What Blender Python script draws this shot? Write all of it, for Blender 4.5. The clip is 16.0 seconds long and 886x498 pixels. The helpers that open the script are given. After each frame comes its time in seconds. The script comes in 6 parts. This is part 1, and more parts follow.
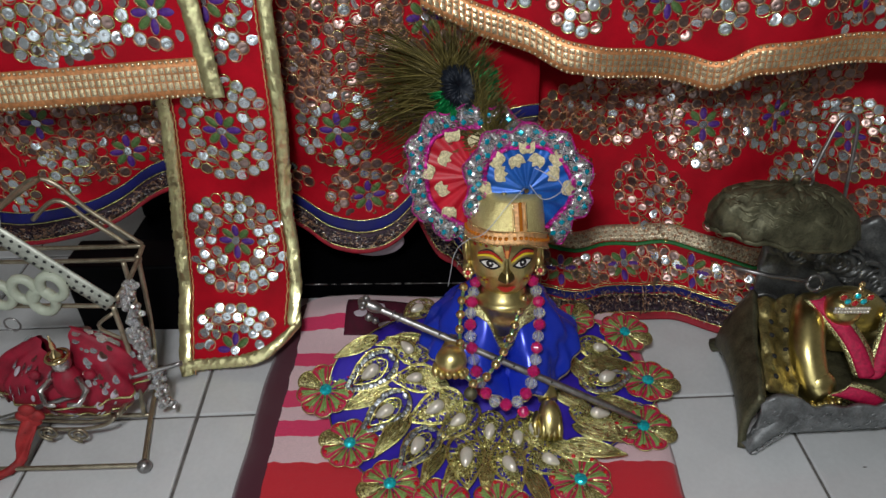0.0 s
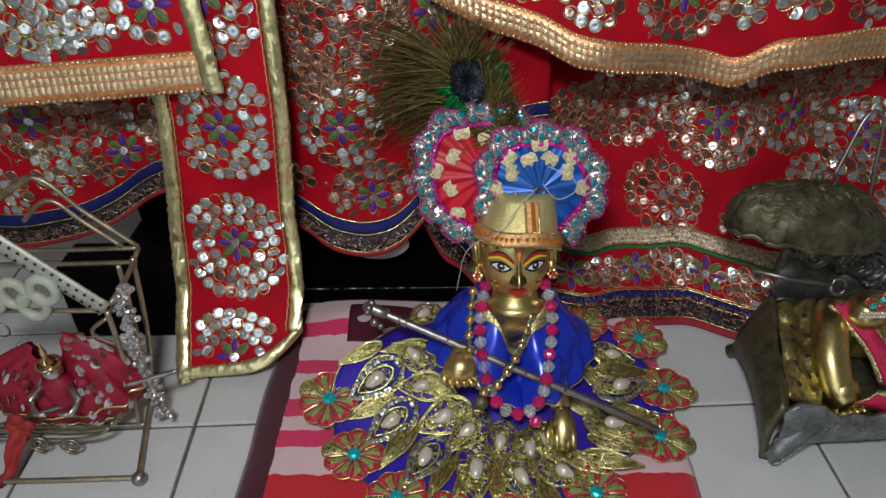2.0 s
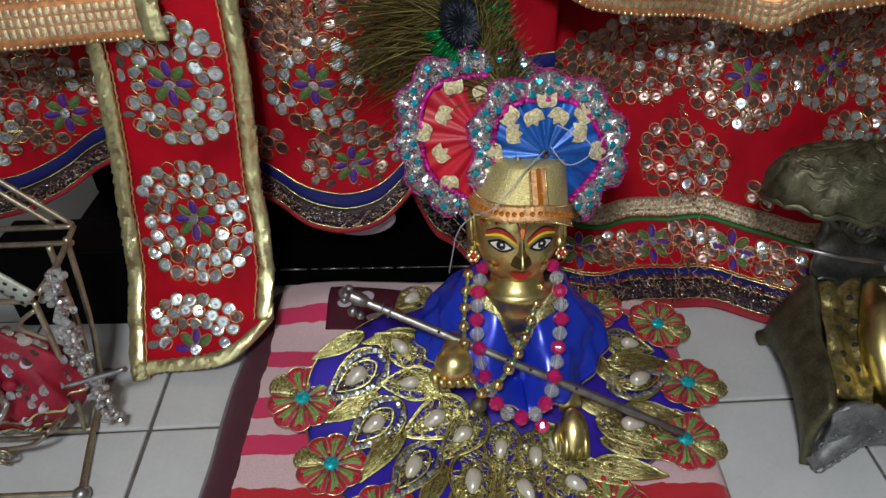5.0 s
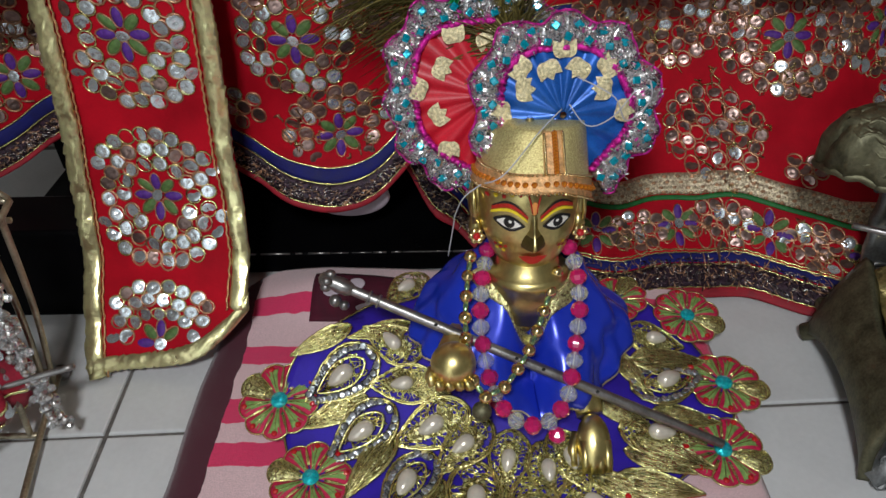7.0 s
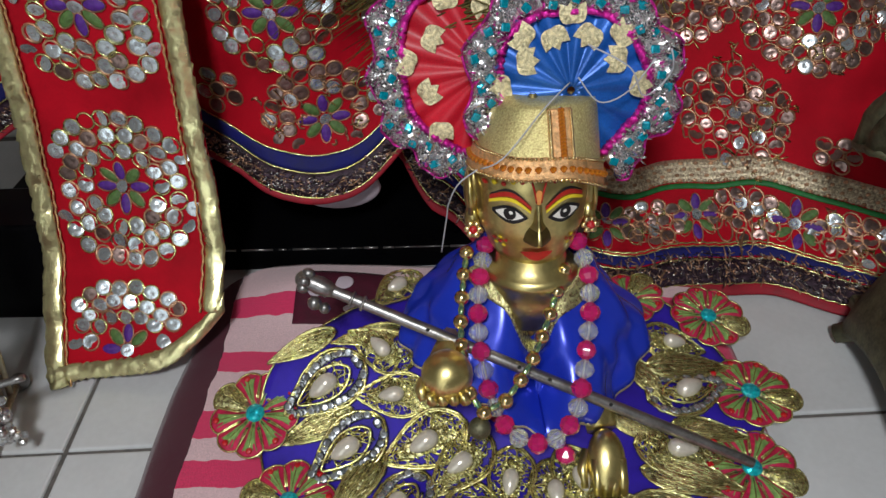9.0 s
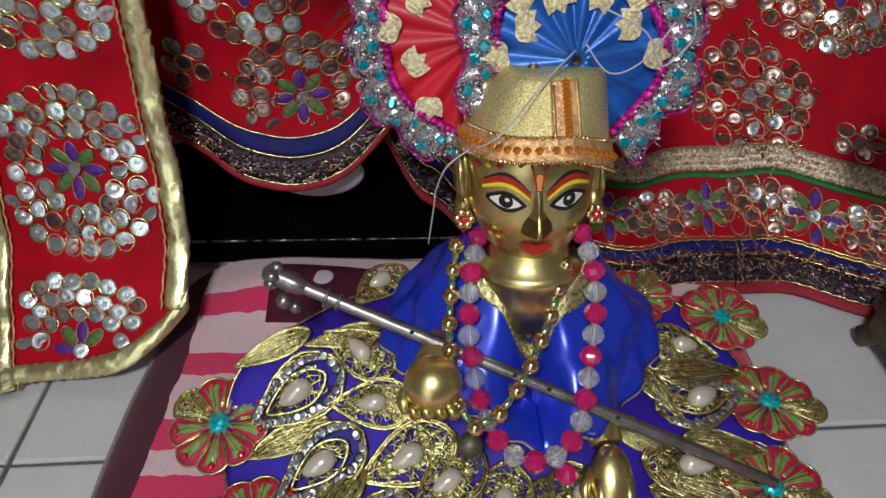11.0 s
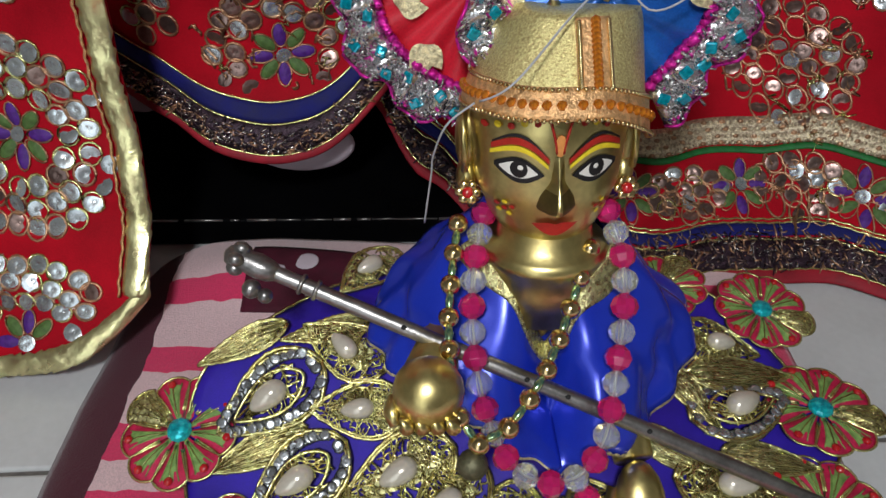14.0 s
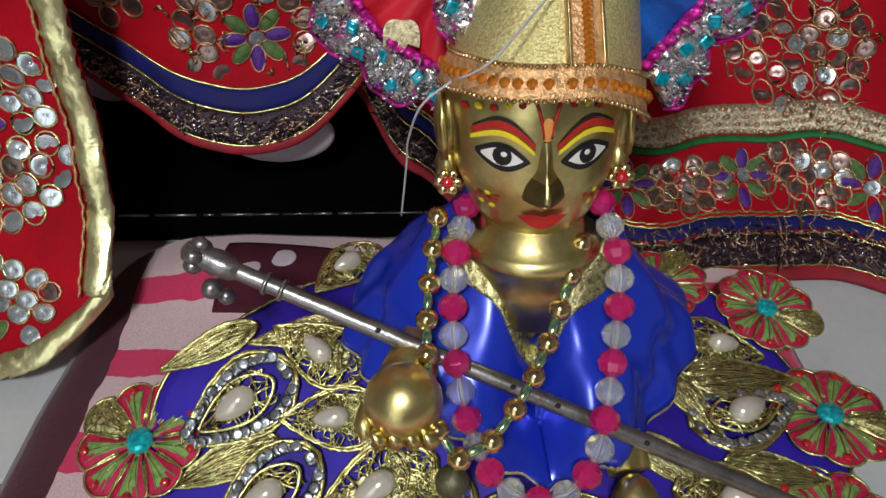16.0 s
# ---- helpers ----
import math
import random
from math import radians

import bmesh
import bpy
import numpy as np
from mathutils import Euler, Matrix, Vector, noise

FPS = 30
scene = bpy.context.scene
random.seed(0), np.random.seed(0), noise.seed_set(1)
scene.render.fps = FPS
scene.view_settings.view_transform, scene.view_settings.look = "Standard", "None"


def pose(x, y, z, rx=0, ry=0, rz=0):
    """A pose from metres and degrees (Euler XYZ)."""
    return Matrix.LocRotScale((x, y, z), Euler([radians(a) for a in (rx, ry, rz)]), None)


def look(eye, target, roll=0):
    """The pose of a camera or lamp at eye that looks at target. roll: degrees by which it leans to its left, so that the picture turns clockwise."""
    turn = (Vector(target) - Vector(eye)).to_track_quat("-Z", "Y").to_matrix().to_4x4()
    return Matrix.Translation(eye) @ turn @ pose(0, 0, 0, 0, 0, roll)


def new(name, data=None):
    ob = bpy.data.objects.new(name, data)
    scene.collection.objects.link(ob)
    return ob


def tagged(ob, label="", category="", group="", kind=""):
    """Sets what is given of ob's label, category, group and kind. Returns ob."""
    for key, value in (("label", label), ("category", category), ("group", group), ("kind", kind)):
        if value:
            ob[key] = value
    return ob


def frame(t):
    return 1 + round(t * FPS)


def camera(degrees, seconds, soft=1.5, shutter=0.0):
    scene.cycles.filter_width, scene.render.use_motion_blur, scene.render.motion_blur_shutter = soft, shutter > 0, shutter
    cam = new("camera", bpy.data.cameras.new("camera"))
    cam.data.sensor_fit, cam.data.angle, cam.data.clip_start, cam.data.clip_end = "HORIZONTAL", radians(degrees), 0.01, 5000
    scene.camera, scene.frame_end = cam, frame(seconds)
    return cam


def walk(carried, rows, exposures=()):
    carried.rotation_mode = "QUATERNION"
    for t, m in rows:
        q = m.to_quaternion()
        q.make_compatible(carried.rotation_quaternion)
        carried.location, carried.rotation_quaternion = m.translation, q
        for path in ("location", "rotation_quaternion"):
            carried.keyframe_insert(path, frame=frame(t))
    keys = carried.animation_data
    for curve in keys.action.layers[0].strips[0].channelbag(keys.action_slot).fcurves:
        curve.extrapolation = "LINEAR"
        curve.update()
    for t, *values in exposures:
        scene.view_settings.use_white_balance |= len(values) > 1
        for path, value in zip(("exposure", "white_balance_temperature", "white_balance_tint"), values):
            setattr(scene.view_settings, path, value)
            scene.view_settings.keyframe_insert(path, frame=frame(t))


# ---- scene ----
cam = camera(63.5, 16.0)
PATH = [
    (0, (0.015, -0.001, 0.389), (-0.035, 1.63, -0.767), -1.7),
    (0.5, (0.016, 0.0, 0.385), (-0.022, 1.625, -0.779), -1.4),
    (1, (0.015, 0.004, 0.379), (-0.005, 1.623, -0.795), -1.5),
    (1.5, (0.012, 0.01, 0.38), (-0.033, 1.652, -0.76), -1.8),
    (2, (0.008, 0.013, 0.376), (-0.037, 1.655, -0.766), -1.6),
    (2.5, (0.005, 0.017, 0.368), (-0.039, 1.642, -0.798), -1.3),
    (3, (0.003, 0.027, 0.364), (-0.05, 1.649, -0.805), -1.8),
    (3.5, (0.005, 0.039, 0.357), (-0.048, 1.659, -0.816), -2.2),
    (4, (0.006, 0.055, 0.347), (-0.024, 1.674, -0.827), -1.7),
    (4.2, (0.007, 0.059, 0.346), (-0.029, 1.673, -0.835), -1.9),
    (6.5, (0.012, 0.098, 0.312), (-0.026, 1.677, -0.916), -1.8),
    (7, (0.012, 0.112, 0.301), (-0.037, 1.689, -0.928), -2.1),
    (7.5, (0.012, 0.118, 0.297), (-0.044, 1.689, -0.939), -2.5),
    (8, (0.015, 0.126, 0.291), (-0.047, 1.701, -0.94), -2.6),
    (8.5, (0.016, 0.134, 0.285), (-0.04, 1.71, -0.945), -2.5),
    (9, (0.016, 0.142, 0.278), (-0.046, 1.708, -0.963), -2.7),
    (9.2, (0.016, 0.147, 0.276), (-0.041, 1.707, -0.974), -2.5),
    (11.5, (0.018, 0.174, 0.251), (-0.024, 1.727, -1.008), -1.8),
    (12, (0.019, 0.182, 0.245), (-0.029, 1.731, -1.019), -1.8),
    (12.5, (0.017, 0.187, 0.239), (-0.034, 1.728, -1.035), -1.6),
    (13, (0.018, 0.192, 0.236), (-0.025, 1.732, -1.04), -1.2),
    (13.5, (0.019, 0.196, 0.232), (-0.034, 1.727, -1.053), -2.0),
    (14, (0.017, 0.2, 0.228), (-0.03, 1.731, -1.058), -1.6),
    (14.5, (0.018, 0.204, 0.225), (-0.02, 1.739, -1.057), -1.5),
    (15, (0.02, 0.208, 0.222), (-0.018, 1.741, -1.062), -1.6),
    (15.5, (0.021, 0.211, 0.219), (-0.021, 1.74, -1.071), -1.7),
    (16, (0.022, 0.214, 0.216), (-0.019, 1.738, -1.079), -1.6),
]
walk(cam, [(t, look(eye, target, roll)) for t, eye, target, roll in PATH],
     exposures=[(0.0, -0.16), (4.2, -0.14), (9.0, 0.02), (11.5, -0.02), (16.0, 0.05)])

# ---- light ----
rng = random.Random(7)
world = bpy.data.worlds.new("world")
world.use_nodes = True
world.node_tree.nodes["Background"].inputs[0].default_value = (0.55, 0.62, 0.75, 1)
world.node_tree.nodes["Background"].inputs[1].default_value = 0.05
scene.world = world


def area_lamp(name, eye, target, sx, sy, watts, colour):
    data = bpy.data.lights.new(name, "AREA")
    data.shape, data.size, data.size_y, data.energy, data.color = "RECTANGLE", sx, sy, watts, colour
    ob = new(name, data)
    ob.matrix_world = look(eye, target)
    return ob


# Broad added fill for daylight from the front; its opening is assumed.
area_lamp("front_daylight_fill", (-0.68, -1.45, 0.60), (-0.10, 0.42, 0.12), 1.0, 1.8, 7.6, (0.88, 0.95, 1.0))
# Small fixed lamp added above the camera path, standing in for a carried torch.
area_lamp("near_camera_fill", (-0.03, -0.05, 0.55), (0.02, 0.4, 0.08), 0.07, 0.07, 2.5, (0.96, 0.97, 1.0))


# ---- materials ----
def mat(name, col, rough=0.5, metal=0.0, var=0.25, scale=120.0, bump=0.2, fine=900.0, trans=0.0, coat=0.0, sheen=0.0, rand=0.0, island=0.0, ior=1.45, detail=4.0, second=None, spec=0.5):
    """Principled material with colour variation at two scales, and relief."""
    m = bpy.data.materials.new(name)
    m.use_nodes = True
    nt = m.node_tree
    b = nt.nodes["Principled BSDF"]
    b.inputs["Roughness"].default_value, b.inputs["Metallic"].default_value = rough, metal
    b.inputs["Transmission Weight"].default_value, b.inputs["Coat Weight"].default_value = trans, coat
    b.inputs["Sheen Weight"].default_value, b.inputs["IOR"].default_value = sheen, ior
    b.inputs["Specular IOR Level"].default_value = spec
    co = nt.nodes.new("ShaderNodeTexCoord")
    big, small = nt.nodes.new("ShaderNodeTexNoise"), nt.nodes.new("ShaderNodeTexNoise")
    big.inputs["Scale"].default_value, small.inputs["Scale"].default_value = scale, fine
    big.inputs["Detail"].default_value = detail
    for n in (big, small):
        nt.links.new(co.outputs["Object"], n.inputs["Vector"])
    ramp = nt.nodes.new("ShaderNodeValToRGB")
    lo = tuple(c * (1 - var) for c in col) if second is None else second
    hi = tuple(min(1, c * (1 + var)) for c in col)
    ramp.color_ramp.elements[0].position, ramp.color_ramp.elements[1].position = 0.3, 0.7
    ramp.color_ramp.elements[0].color, ramp.color_ramp.elements[1].color = (*lo, 1), (*hi, 1)
    mix = nt.nodes.new("ShaderNodeMath")
    mix.operation = "MULTIPLY_ADD"
    nt.links.new(small.outputs["Fac"], mix.inputs[0])
    mix.inputs[1].default_value = 0.4
    sub = nt.nodes.new("ShaderNodeMath")
    sub.operation = "MULTIPLY_ADD"
    nt.links.new(big.outputs["Fac"], sub.inputs[0])
    sub.inputs[1].default_value, sub.inputs[2].default_value = 0.8, -0.1
    nt.links.new(sub.outputs[0], mix.inputs[2])
    nt.links.new(mix.outputs[0], ramp.inputs[0])
    out = ramp.outputs[0]
    if rand or island:
        src = nt.nodes.new("ShaderNodeObjectInfo").outputs["Random"] if rand else nt.nodes.new("ShaderNodeNewGeometry").outputs["Random Per Island"]
        k = rand or island
        mr = nt.nodes.new("ShaderNodeMapRange")
        nt.links.new(src, mr.inputs[0])
        mr.inputs[3].default_value, mr.inputs[4].default_value = 1 - k, 1 + 0.3 * k
        hsv = nt.nodes.new("ShaderNodeHueSaturation")
        nt.links.new(mr.outputs[0], hsv.inputs["Value"])
        nt.links.new(out, hsv.inputs["Color"])
        out = hsv.outputs[0]
    nt.links.new(out, b.inputs["Base Color"])
    rr = nt.nodes.new("ShaderNodeMapRange")
    nt.links.new(big.outputs["Fac"], rr.inputs[0])
    rr.inputs[3].default_value, rr.inputs[4].default_value = max(0.02, rough * 0.75), min(1, rough * 1.25)
    nt.links.new(rr.outputs[0], b.inputs["Roughness"])
    if bump:
        bp = nt.nodes.new("ShaderNodeBump")
        bp.inputs["Strength"].default_value, bp.inputs["Distance"].default_value = bump, 0.0008
        nt.links.new(mix.outputs[0], bp.inputs["Height"])
        nt.links.new(bp.outputs[0], b.inputs["Normal"])
    return m


M_TILE = mat("white_glazed_tile", (0.66, 0.68, 0.68), 0.22, var=0.06, scale=30, fine=300, bump=0.05, coat=0.3, rand=0.06)
M_GROUT = mat("dark_grout", (0.13, 0.12, 0.11), 0.9, var=0.4, scale=200)
M_WALL = mat("painted_plaster", (0.58, 0.56, 0.52), 0.8, var=0.12, scale=6, fine=80)
M_RED = mat("red_cloth", (0.43, 0.0045, 0.015), 0.7, var=0.32, scale=35, fine=2200, bump=0.35, spec=0.12)
M_REDDARK = mat("crimson_border", (0.30, 0.008, 0.02), 0.65, var=0.35, scale=90, fine=2400, bump=0.5)
M_BLUEBAND = mat("navy_ribbon", (0.004, 0.006, 0.12), 0.75, var=0.35, scale=90, fine=2400, bump=0.4)
M_BLACKBAND = mat("beaded_black_border", (0.030, 0.014, 0.024), 0.4, metal=0.4, var=0.9, scale=420, fine=1500, bump=1.0)
M_GREENBAND = mat("green_cord", (0.01, 0.15, 0.03), 0.6, var=0.3, scale=300)
M_LACE = mat("copper_gold_lace", (0.80, 0.34, 0.14), 0.38, metal=0.55, var=0.35, scale=300, fine=1500, bump=0.6)
M_LACECELL = mat("pale_gold_lace_cell", (0.95, 0.68, 0.42), 0.25, metal=0.75, var=0.3, scale=300, fine=1500, bump=0.5, rand=0.3, island=0.35)
M_GOLDFOIL = mat("crinkled_gold_foil", (0.93, 0.80, 0.42), 0.30, metal=0.9, var=0.22, scale=110, fine=420, bump=0.6)
M_GOLDTHREAD = mat("gold_thread", (0.97, 0.77, 0.33), 0.20, metal=0.92, var=0.4, scale=300, fine=1800, bump=0.6, island=0.35)
M_COPPERTHREAD = mat("copper_thread", (0.62, 0.36, 0.21), 0.38, metal=0.75, var=0.4, scale=300, fine=1800, bump=0.5, island=0.35)
M_GOLDNET = mat("gold_thread_net", (0.90, 0.74, 0.34), 0.28, metal=0.85, var=0.5, scale=700, fine=1700, bump=1.0, second=(0.22, 0.15, 0.06))
M_SEQUIN = mat("silver_sequin", (0.80, 0.87, 0.92), 0.24, metal=0.8, var=0.12, scale=200, fine=600, bump=0.25, rand=0.36)
M_SEQUINDULL = mat("tarnished_sequin", (0.36, 0.25, 0.22), 0.32, metal=0.9, var=0.25, scale=260, fine=700, bump=0.3, rand=0.4)
M_GREYSEQUIN = mat("dark_grey_sequin", (0.48, 0.51, 0.53), 0.26, metal=0.75, var=0.25, scale=260, fine=700, bump=0.2, island=0.5)
M_BRAID = mat("pale_beaded_braid", (0.74, 0.60, 0.42), 0.34, metal=0.6, var=0.5, scale=700, fine=1700, bump=1.0, second=(0.28, 0.19, 0.13))
M_PURPLE = mat("purple_thread", (0.09, 0.02, 0.24), 0.5, var=0.3, scale=400, fine=2500, bump=0.8)
M_GREEN = mat("green_thread", (0.22, 0.37, 0.10), 0.55, var=0.35, scale=400, fine=2500, bump=0.8)
M_CLOTHGREEN = mat("olive_green_thread", (0.09, 0.17, 0.045), 0.55, var=0.35, scale=400, fine=2500, bump=0.8)
M_PETALRED = mat("red_embroidery", (0.52, 0.012, 0.07), 0.55, var=0.35, scale=400, fine=2500, bump=0.8)
M_ROYAL = mat("royal_blue_velvet", (0.028, 0.010, 0.36), 0.6, var=0.3, scale=60, fine=2600, bump=0.35)
M_SATIN = mat("blue_satin", (0.015, 0.042, 0.55), 0.24, metal=0.25, var=0.12, scale=40, fine=2600, bump=0.05, spec=0.7)
M_FAN = mat("blue_pleated_satin", (0.014, 0.11, 0.46), 0.34, metal=0.25, var=0.3, scale=60, fine=1500, bump=0.2)
M_BRASS = mat("polished_brass", (0.72, 0.60, 0.25), 0.32, metal=1.0, var=0.18, scale=60, fine=500, bump=0.12)
M_DARKBRASS = mat("aged_brass", (0.12, 0.115, 0.068), 0.5, metal=0.65, var=0.5, scale=110, fine=700, bump=0.5)
M_IRON = mat("tarnished_grey_metal", (0.16, 0.165, 0.16), 0.42, metal=0.75, var=0.5, scale=90, fine=700, bump=0.7)
M_PEWTER = mat("worn_grey_pewter", (0.22, 0.23, 0.23), 0.45, metal=0.6, var=0.4, scale=120, fine=700, bump=0.7)
M_DEEPTEAL = mat("deep_teal_stone", (0.0, 0.30, 0.40), 0.08, metal=0.4, var=0.4, scale=500, bump=0.3, coat=1.0)
M_STEEL = mat("grey_steel", (0.30, 0.29, 0.28), 0.34, metal=0.9, var=0.3, scale=120, fine=900, bump=0.3)
M_WIRE = mat("dull_brass_wire", (0.40, 0.35, 0.25), 0.38, metal=0.85, var=0.35, scale=120, fine=900, bump=0.3)
M_PERF = mat("perforated_pale_metal", (0.45, 0.47, 0.40), 0.45, metal=0.5, var=0.25, scale=90, fine=700, bump=0.3)
M_HOLE = mat("dark_hole", (0.02, 0.02, 0.02), 0.9, bump=0)
M_PEARL = mat("pearl", (0.74, 0.69, 0.58), 0.18, metal=0.3, var=0.08, scale=60, bump=0.03, coat=0.8)
M_TEAL = mat("teal_cut_glass", (0.01, 0.62, 0.84), 0.07, metal=0.5, var=0.5, scale=500, bump=0.4, coat=1.0)
M_REDGEM = mat("red_glass_stone", (0.50, 0.01, 0.015), 0.12, var=0.3, scale=400, coat=1.0)
M_ORANGEGEM = mat("orange_stone", (0.75, 0.22, 0.02), 0.15, metal=0.4, var=0.5, scale=500, coat=1.0, island=0.4)
M_PINKBEAD = mat("pink_crystal", (0.90, 0.03, 0.24), 0.06, var=0.15, scale=150, bump=0.05, trans=0.6, coat=0.5)
M_CLEARBEAD = mat("clear_crystal", (0.92, 0.95, 0.96), 0.06, var=0.04, scale=150, bump=0.05, trans=0.82, coat=0.5)
M_GOLDBEAD = mat("polished_gold_bead", (0.78, 0.60, 0.30), 0.16, metal=1.0, var=0.15, scale=200, fine=900, bump=0.1)
M_OILBEAD = mat("iridescent_bugle_bead", (0.45, 0.55, 0.25), 0.14, metal=0.9, var=0.8, scale=220, second=(0.10, 0.35, 0.30), bump=0.1)
M_SILVERLACE = mat("silver_tinsel_ruffle", (0.92, 0.88, 0.90), 0.16, metal=0.9, var=0.3, scale=220, fine=800, bump=1.0, island=0.2)
M_MAGENTA = mat("magenta_sequin_braid", (0.62, 0.02, 0.32), 0.3, metal=0.5, var=0.4, scale=400, fine=1600, bump=0.8)
M_GLITTER = mat("champagne_glitter", (0.68, 0.60, 0.36), 0.35, metal=0.6, var=0.45, scale=900, fine=2600, bump=1.0)
M_BROCADE = mat("gold_brocade", (0.86, 0.70, 0.33), 0.36, metal=0.65, var=0.35, scale=1500, fine=3600, bump=0.6, second=(0.50, 0.36, 0.13))
M_TRIM = mat("orange_gold_braid", (0.72, 0.42, 0.19), 0.4, metal=0.6, var=0.4, scale=500, fine=1800, bump=1.0)
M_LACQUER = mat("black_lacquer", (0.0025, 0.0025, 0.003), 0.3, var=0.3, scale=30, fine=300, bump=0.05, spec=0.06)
M_WHITECLOTH = mat("lilac_white_cloth", (0.58, 0.50, 0.56), 0.8, var=0.12, scale=60, fine=2000, bump=0.4)
M_EYEWHITE = mat("white_enamel", (0.82, 0.80, 0.74), 0.35, var=0.05, bump=0.05)
M_BLACKPAINT = mat("black_enamel", (0.012, 0.011, 0.012), 0.4, var=0.2, bump=0.05)
M_REDPAINT = mat("red_enamel", (0.42, 0.02, 0.012), 0.4, var=0.2, scale=250, bump=0.1)
M_YELLOWPAINT = mat("yellow_enamel", (0.85, 0.66, 0.03), 0.4, var=0.15, scale=250, bump=0.1)
# Darker copy of the brass that paints shade beside the nose ridge.
M_SHADEDBRASS = mat("shaded_brass", (0.16, 0.12, 0.04), 0.4, metal=0.8, var=0.25, bump=0.1)
M_ORANGEPAINT = mat("orange_enamel", (0.75, 0.30, 0.08), 0.4, var=0.2, bump=0.1)
M_THREAD = mat("white_cotton_thread", (0.45, 0.45, 0.48), 0.8, var=0.1)
M_BARB = mat("peacock_barb", (0.16, 0.13, 0.035), 0.4, metal=0.45, var=0.5, scale=80, bump=0.1, island=0.6)
M_BARBGREEN = mat("peacock_green", (0.005, 0.24, 0.06), 0.35, metal=0.5, var=0.4, scale=120, bump=0.2, island=0.4)
M_BARBDARK = mat("peacock_eye_dark", (0.010, 0.014, 0.022), 0.45, metal=0.3, var=0.4, scale=200, bump=0.3)
M_MAROON = mat("maroon_velvet_dress", (0.27, 0.007, 0.026), 0.6, var=0.5, scale=80, fine=1800, bump=0.5)
M_RIBBON = mat("orange_red_ribbon", (0.36, 0.025, 0.025), 0.65, var=0.5, scale=100, fine=1500, bump=0.6)
M_SILVER = mat("silver_metal", (0.62, 0.60, 0.58), 0.25, metal=0.95, var=0.3, scale=150, fine=900, bump=0.4)
M_CELADON = mat("pale_green_plastic", (0.42, 0.46, 0.36), 0.45, var=0.1, scale=60, bump=0.1)


def towel_material():
    """Woven stripes across the towel, with a maroon border along its side."""
    m = bpy.data.materials.new("striped_towel")
    m.use_nodes = True
    nt = m.node_tree
    b = nt.nodes["Principled BSDF"]
    b.inputs["Roughness"].default_value, b.inputs["Sheen Weight"].default_value = 0.9, 0.3
    co, sep = nt.nodes.new("ShaderNodeTexCoord"), nt.nodes.new("ShaderNodeSeparateXYZ")
    nz, fine = nt.nodes.new("ShaderNodeTexNoise"), nt.nodes.new("ShaderNodeTexNoise")
    nz.inputs["Scale"].default_value, fine.inputs["Scale"].default_value = 90, 1700
    nt.links.new(co.outputs["Object"], sep.inputs[0])
    nt.links.new(co.outputs["Object"], nz.inputs["Vector"])
    nt.links.new(co.outputs["Object"], fine.inputs["Vector"])

    def wobble(sock, k):
        a = nt.nodes.new("ShaderNodeMath")
        a.operation = "MULTIPLY_ADD"
        nt.links.new(nz.outputs["Fac"], a.inputs[0])
        a.inputs[1].default_value = k
        nt.links.new(sock, a.inputs[2])
        return a.outputs[0]

    def step_ramp(sock, lo, hi, stops):
        mr = nt.nodes.new("ShaderNodeMapRange")
        mr.inputs[1].default_value, mr.inputs[2].default_value = lo, hi
        nt.links.new(sock, mr.inputs[0])
        r = nt.nodes.new("ShaderNodeValToRGB")
        r.color_ramp.interpolation = "CONSTANT"
        for i, (p, c) in enumerate(stops):
            e = r.color_ramp.elements[i] if i < 2 else r.color_ramp.elements.new(0.999)
            e.position, e.color = (p - lo) / (hi - lo), (*c, 1)
        nt.links.new(mr.outputs[0], r.inputs[0])
        return r.outputs[0]

    pink, white, red = (0.72, 0.035, 0.13), (0.76, 0.54, 0.56), (0.58, 0.012, 0.025)
    stripes = step_ramp(wobble(sep.outputs[1], 0.006), 0.20, 0.50, [
        (0.20, white), (0.225, pink), (0.245, white), (0.258, red), (0.301, white), (0.324, pink), (0.338, white), (0.351, pink),
        (0.366, white), (0.391, pink), (0.403, white), (0.427, pink), (0.440, white)])
    side = step_ramp(wobble(sep.outputs[0], 0.004), -0.20, 0.20, [(-0.20, (0, 0, 0)), (-0.112, (1, 1, 1))])
    mx = nt.nodes.new("ShaderNodeMix")
    mx.data_type = "RGBA"
    nt.links.new(side, mx.inputs[0])
    mx.inputs[6].default_value = (0.07, 0.005, 0.018, 1)
    nt.links.new(stripes, mx.inputs[7])
    hs = nt.nodes.new("ShaderNodeHueSaturation")
    mr = nt.nodes.new("ShaderNodeMapRange")
    nt.links.new(fine.outputs["Fac"], mr.inputs[0])
    mr.inputs[3].default_value, mr.inputs[4].default_value = 0.65, 1.35
    nt.links.new(mr.outputs[0], hs.inputs["Value"])
    nt.links.new(mx.outputs[2], hs.inputs["Color"])
    nt.links.new(hs.outputs[0], b.inputs["Base Color"])
    bp = nt.nodes.new("ShaderNodeBump")
    bp.inputs["Strength"].default_value, bp.inputs["Distance"].default_value = 0.6, 0.0008
    nt.links.new(fine.outputs["Fac"], bp.inputs["Height"])
    nt.links.new(bp.outputs[0], b.inputs["Normal"])
    return m


M_TOWEL = towel_material()


# ---- mesh tools ----
V = Vector


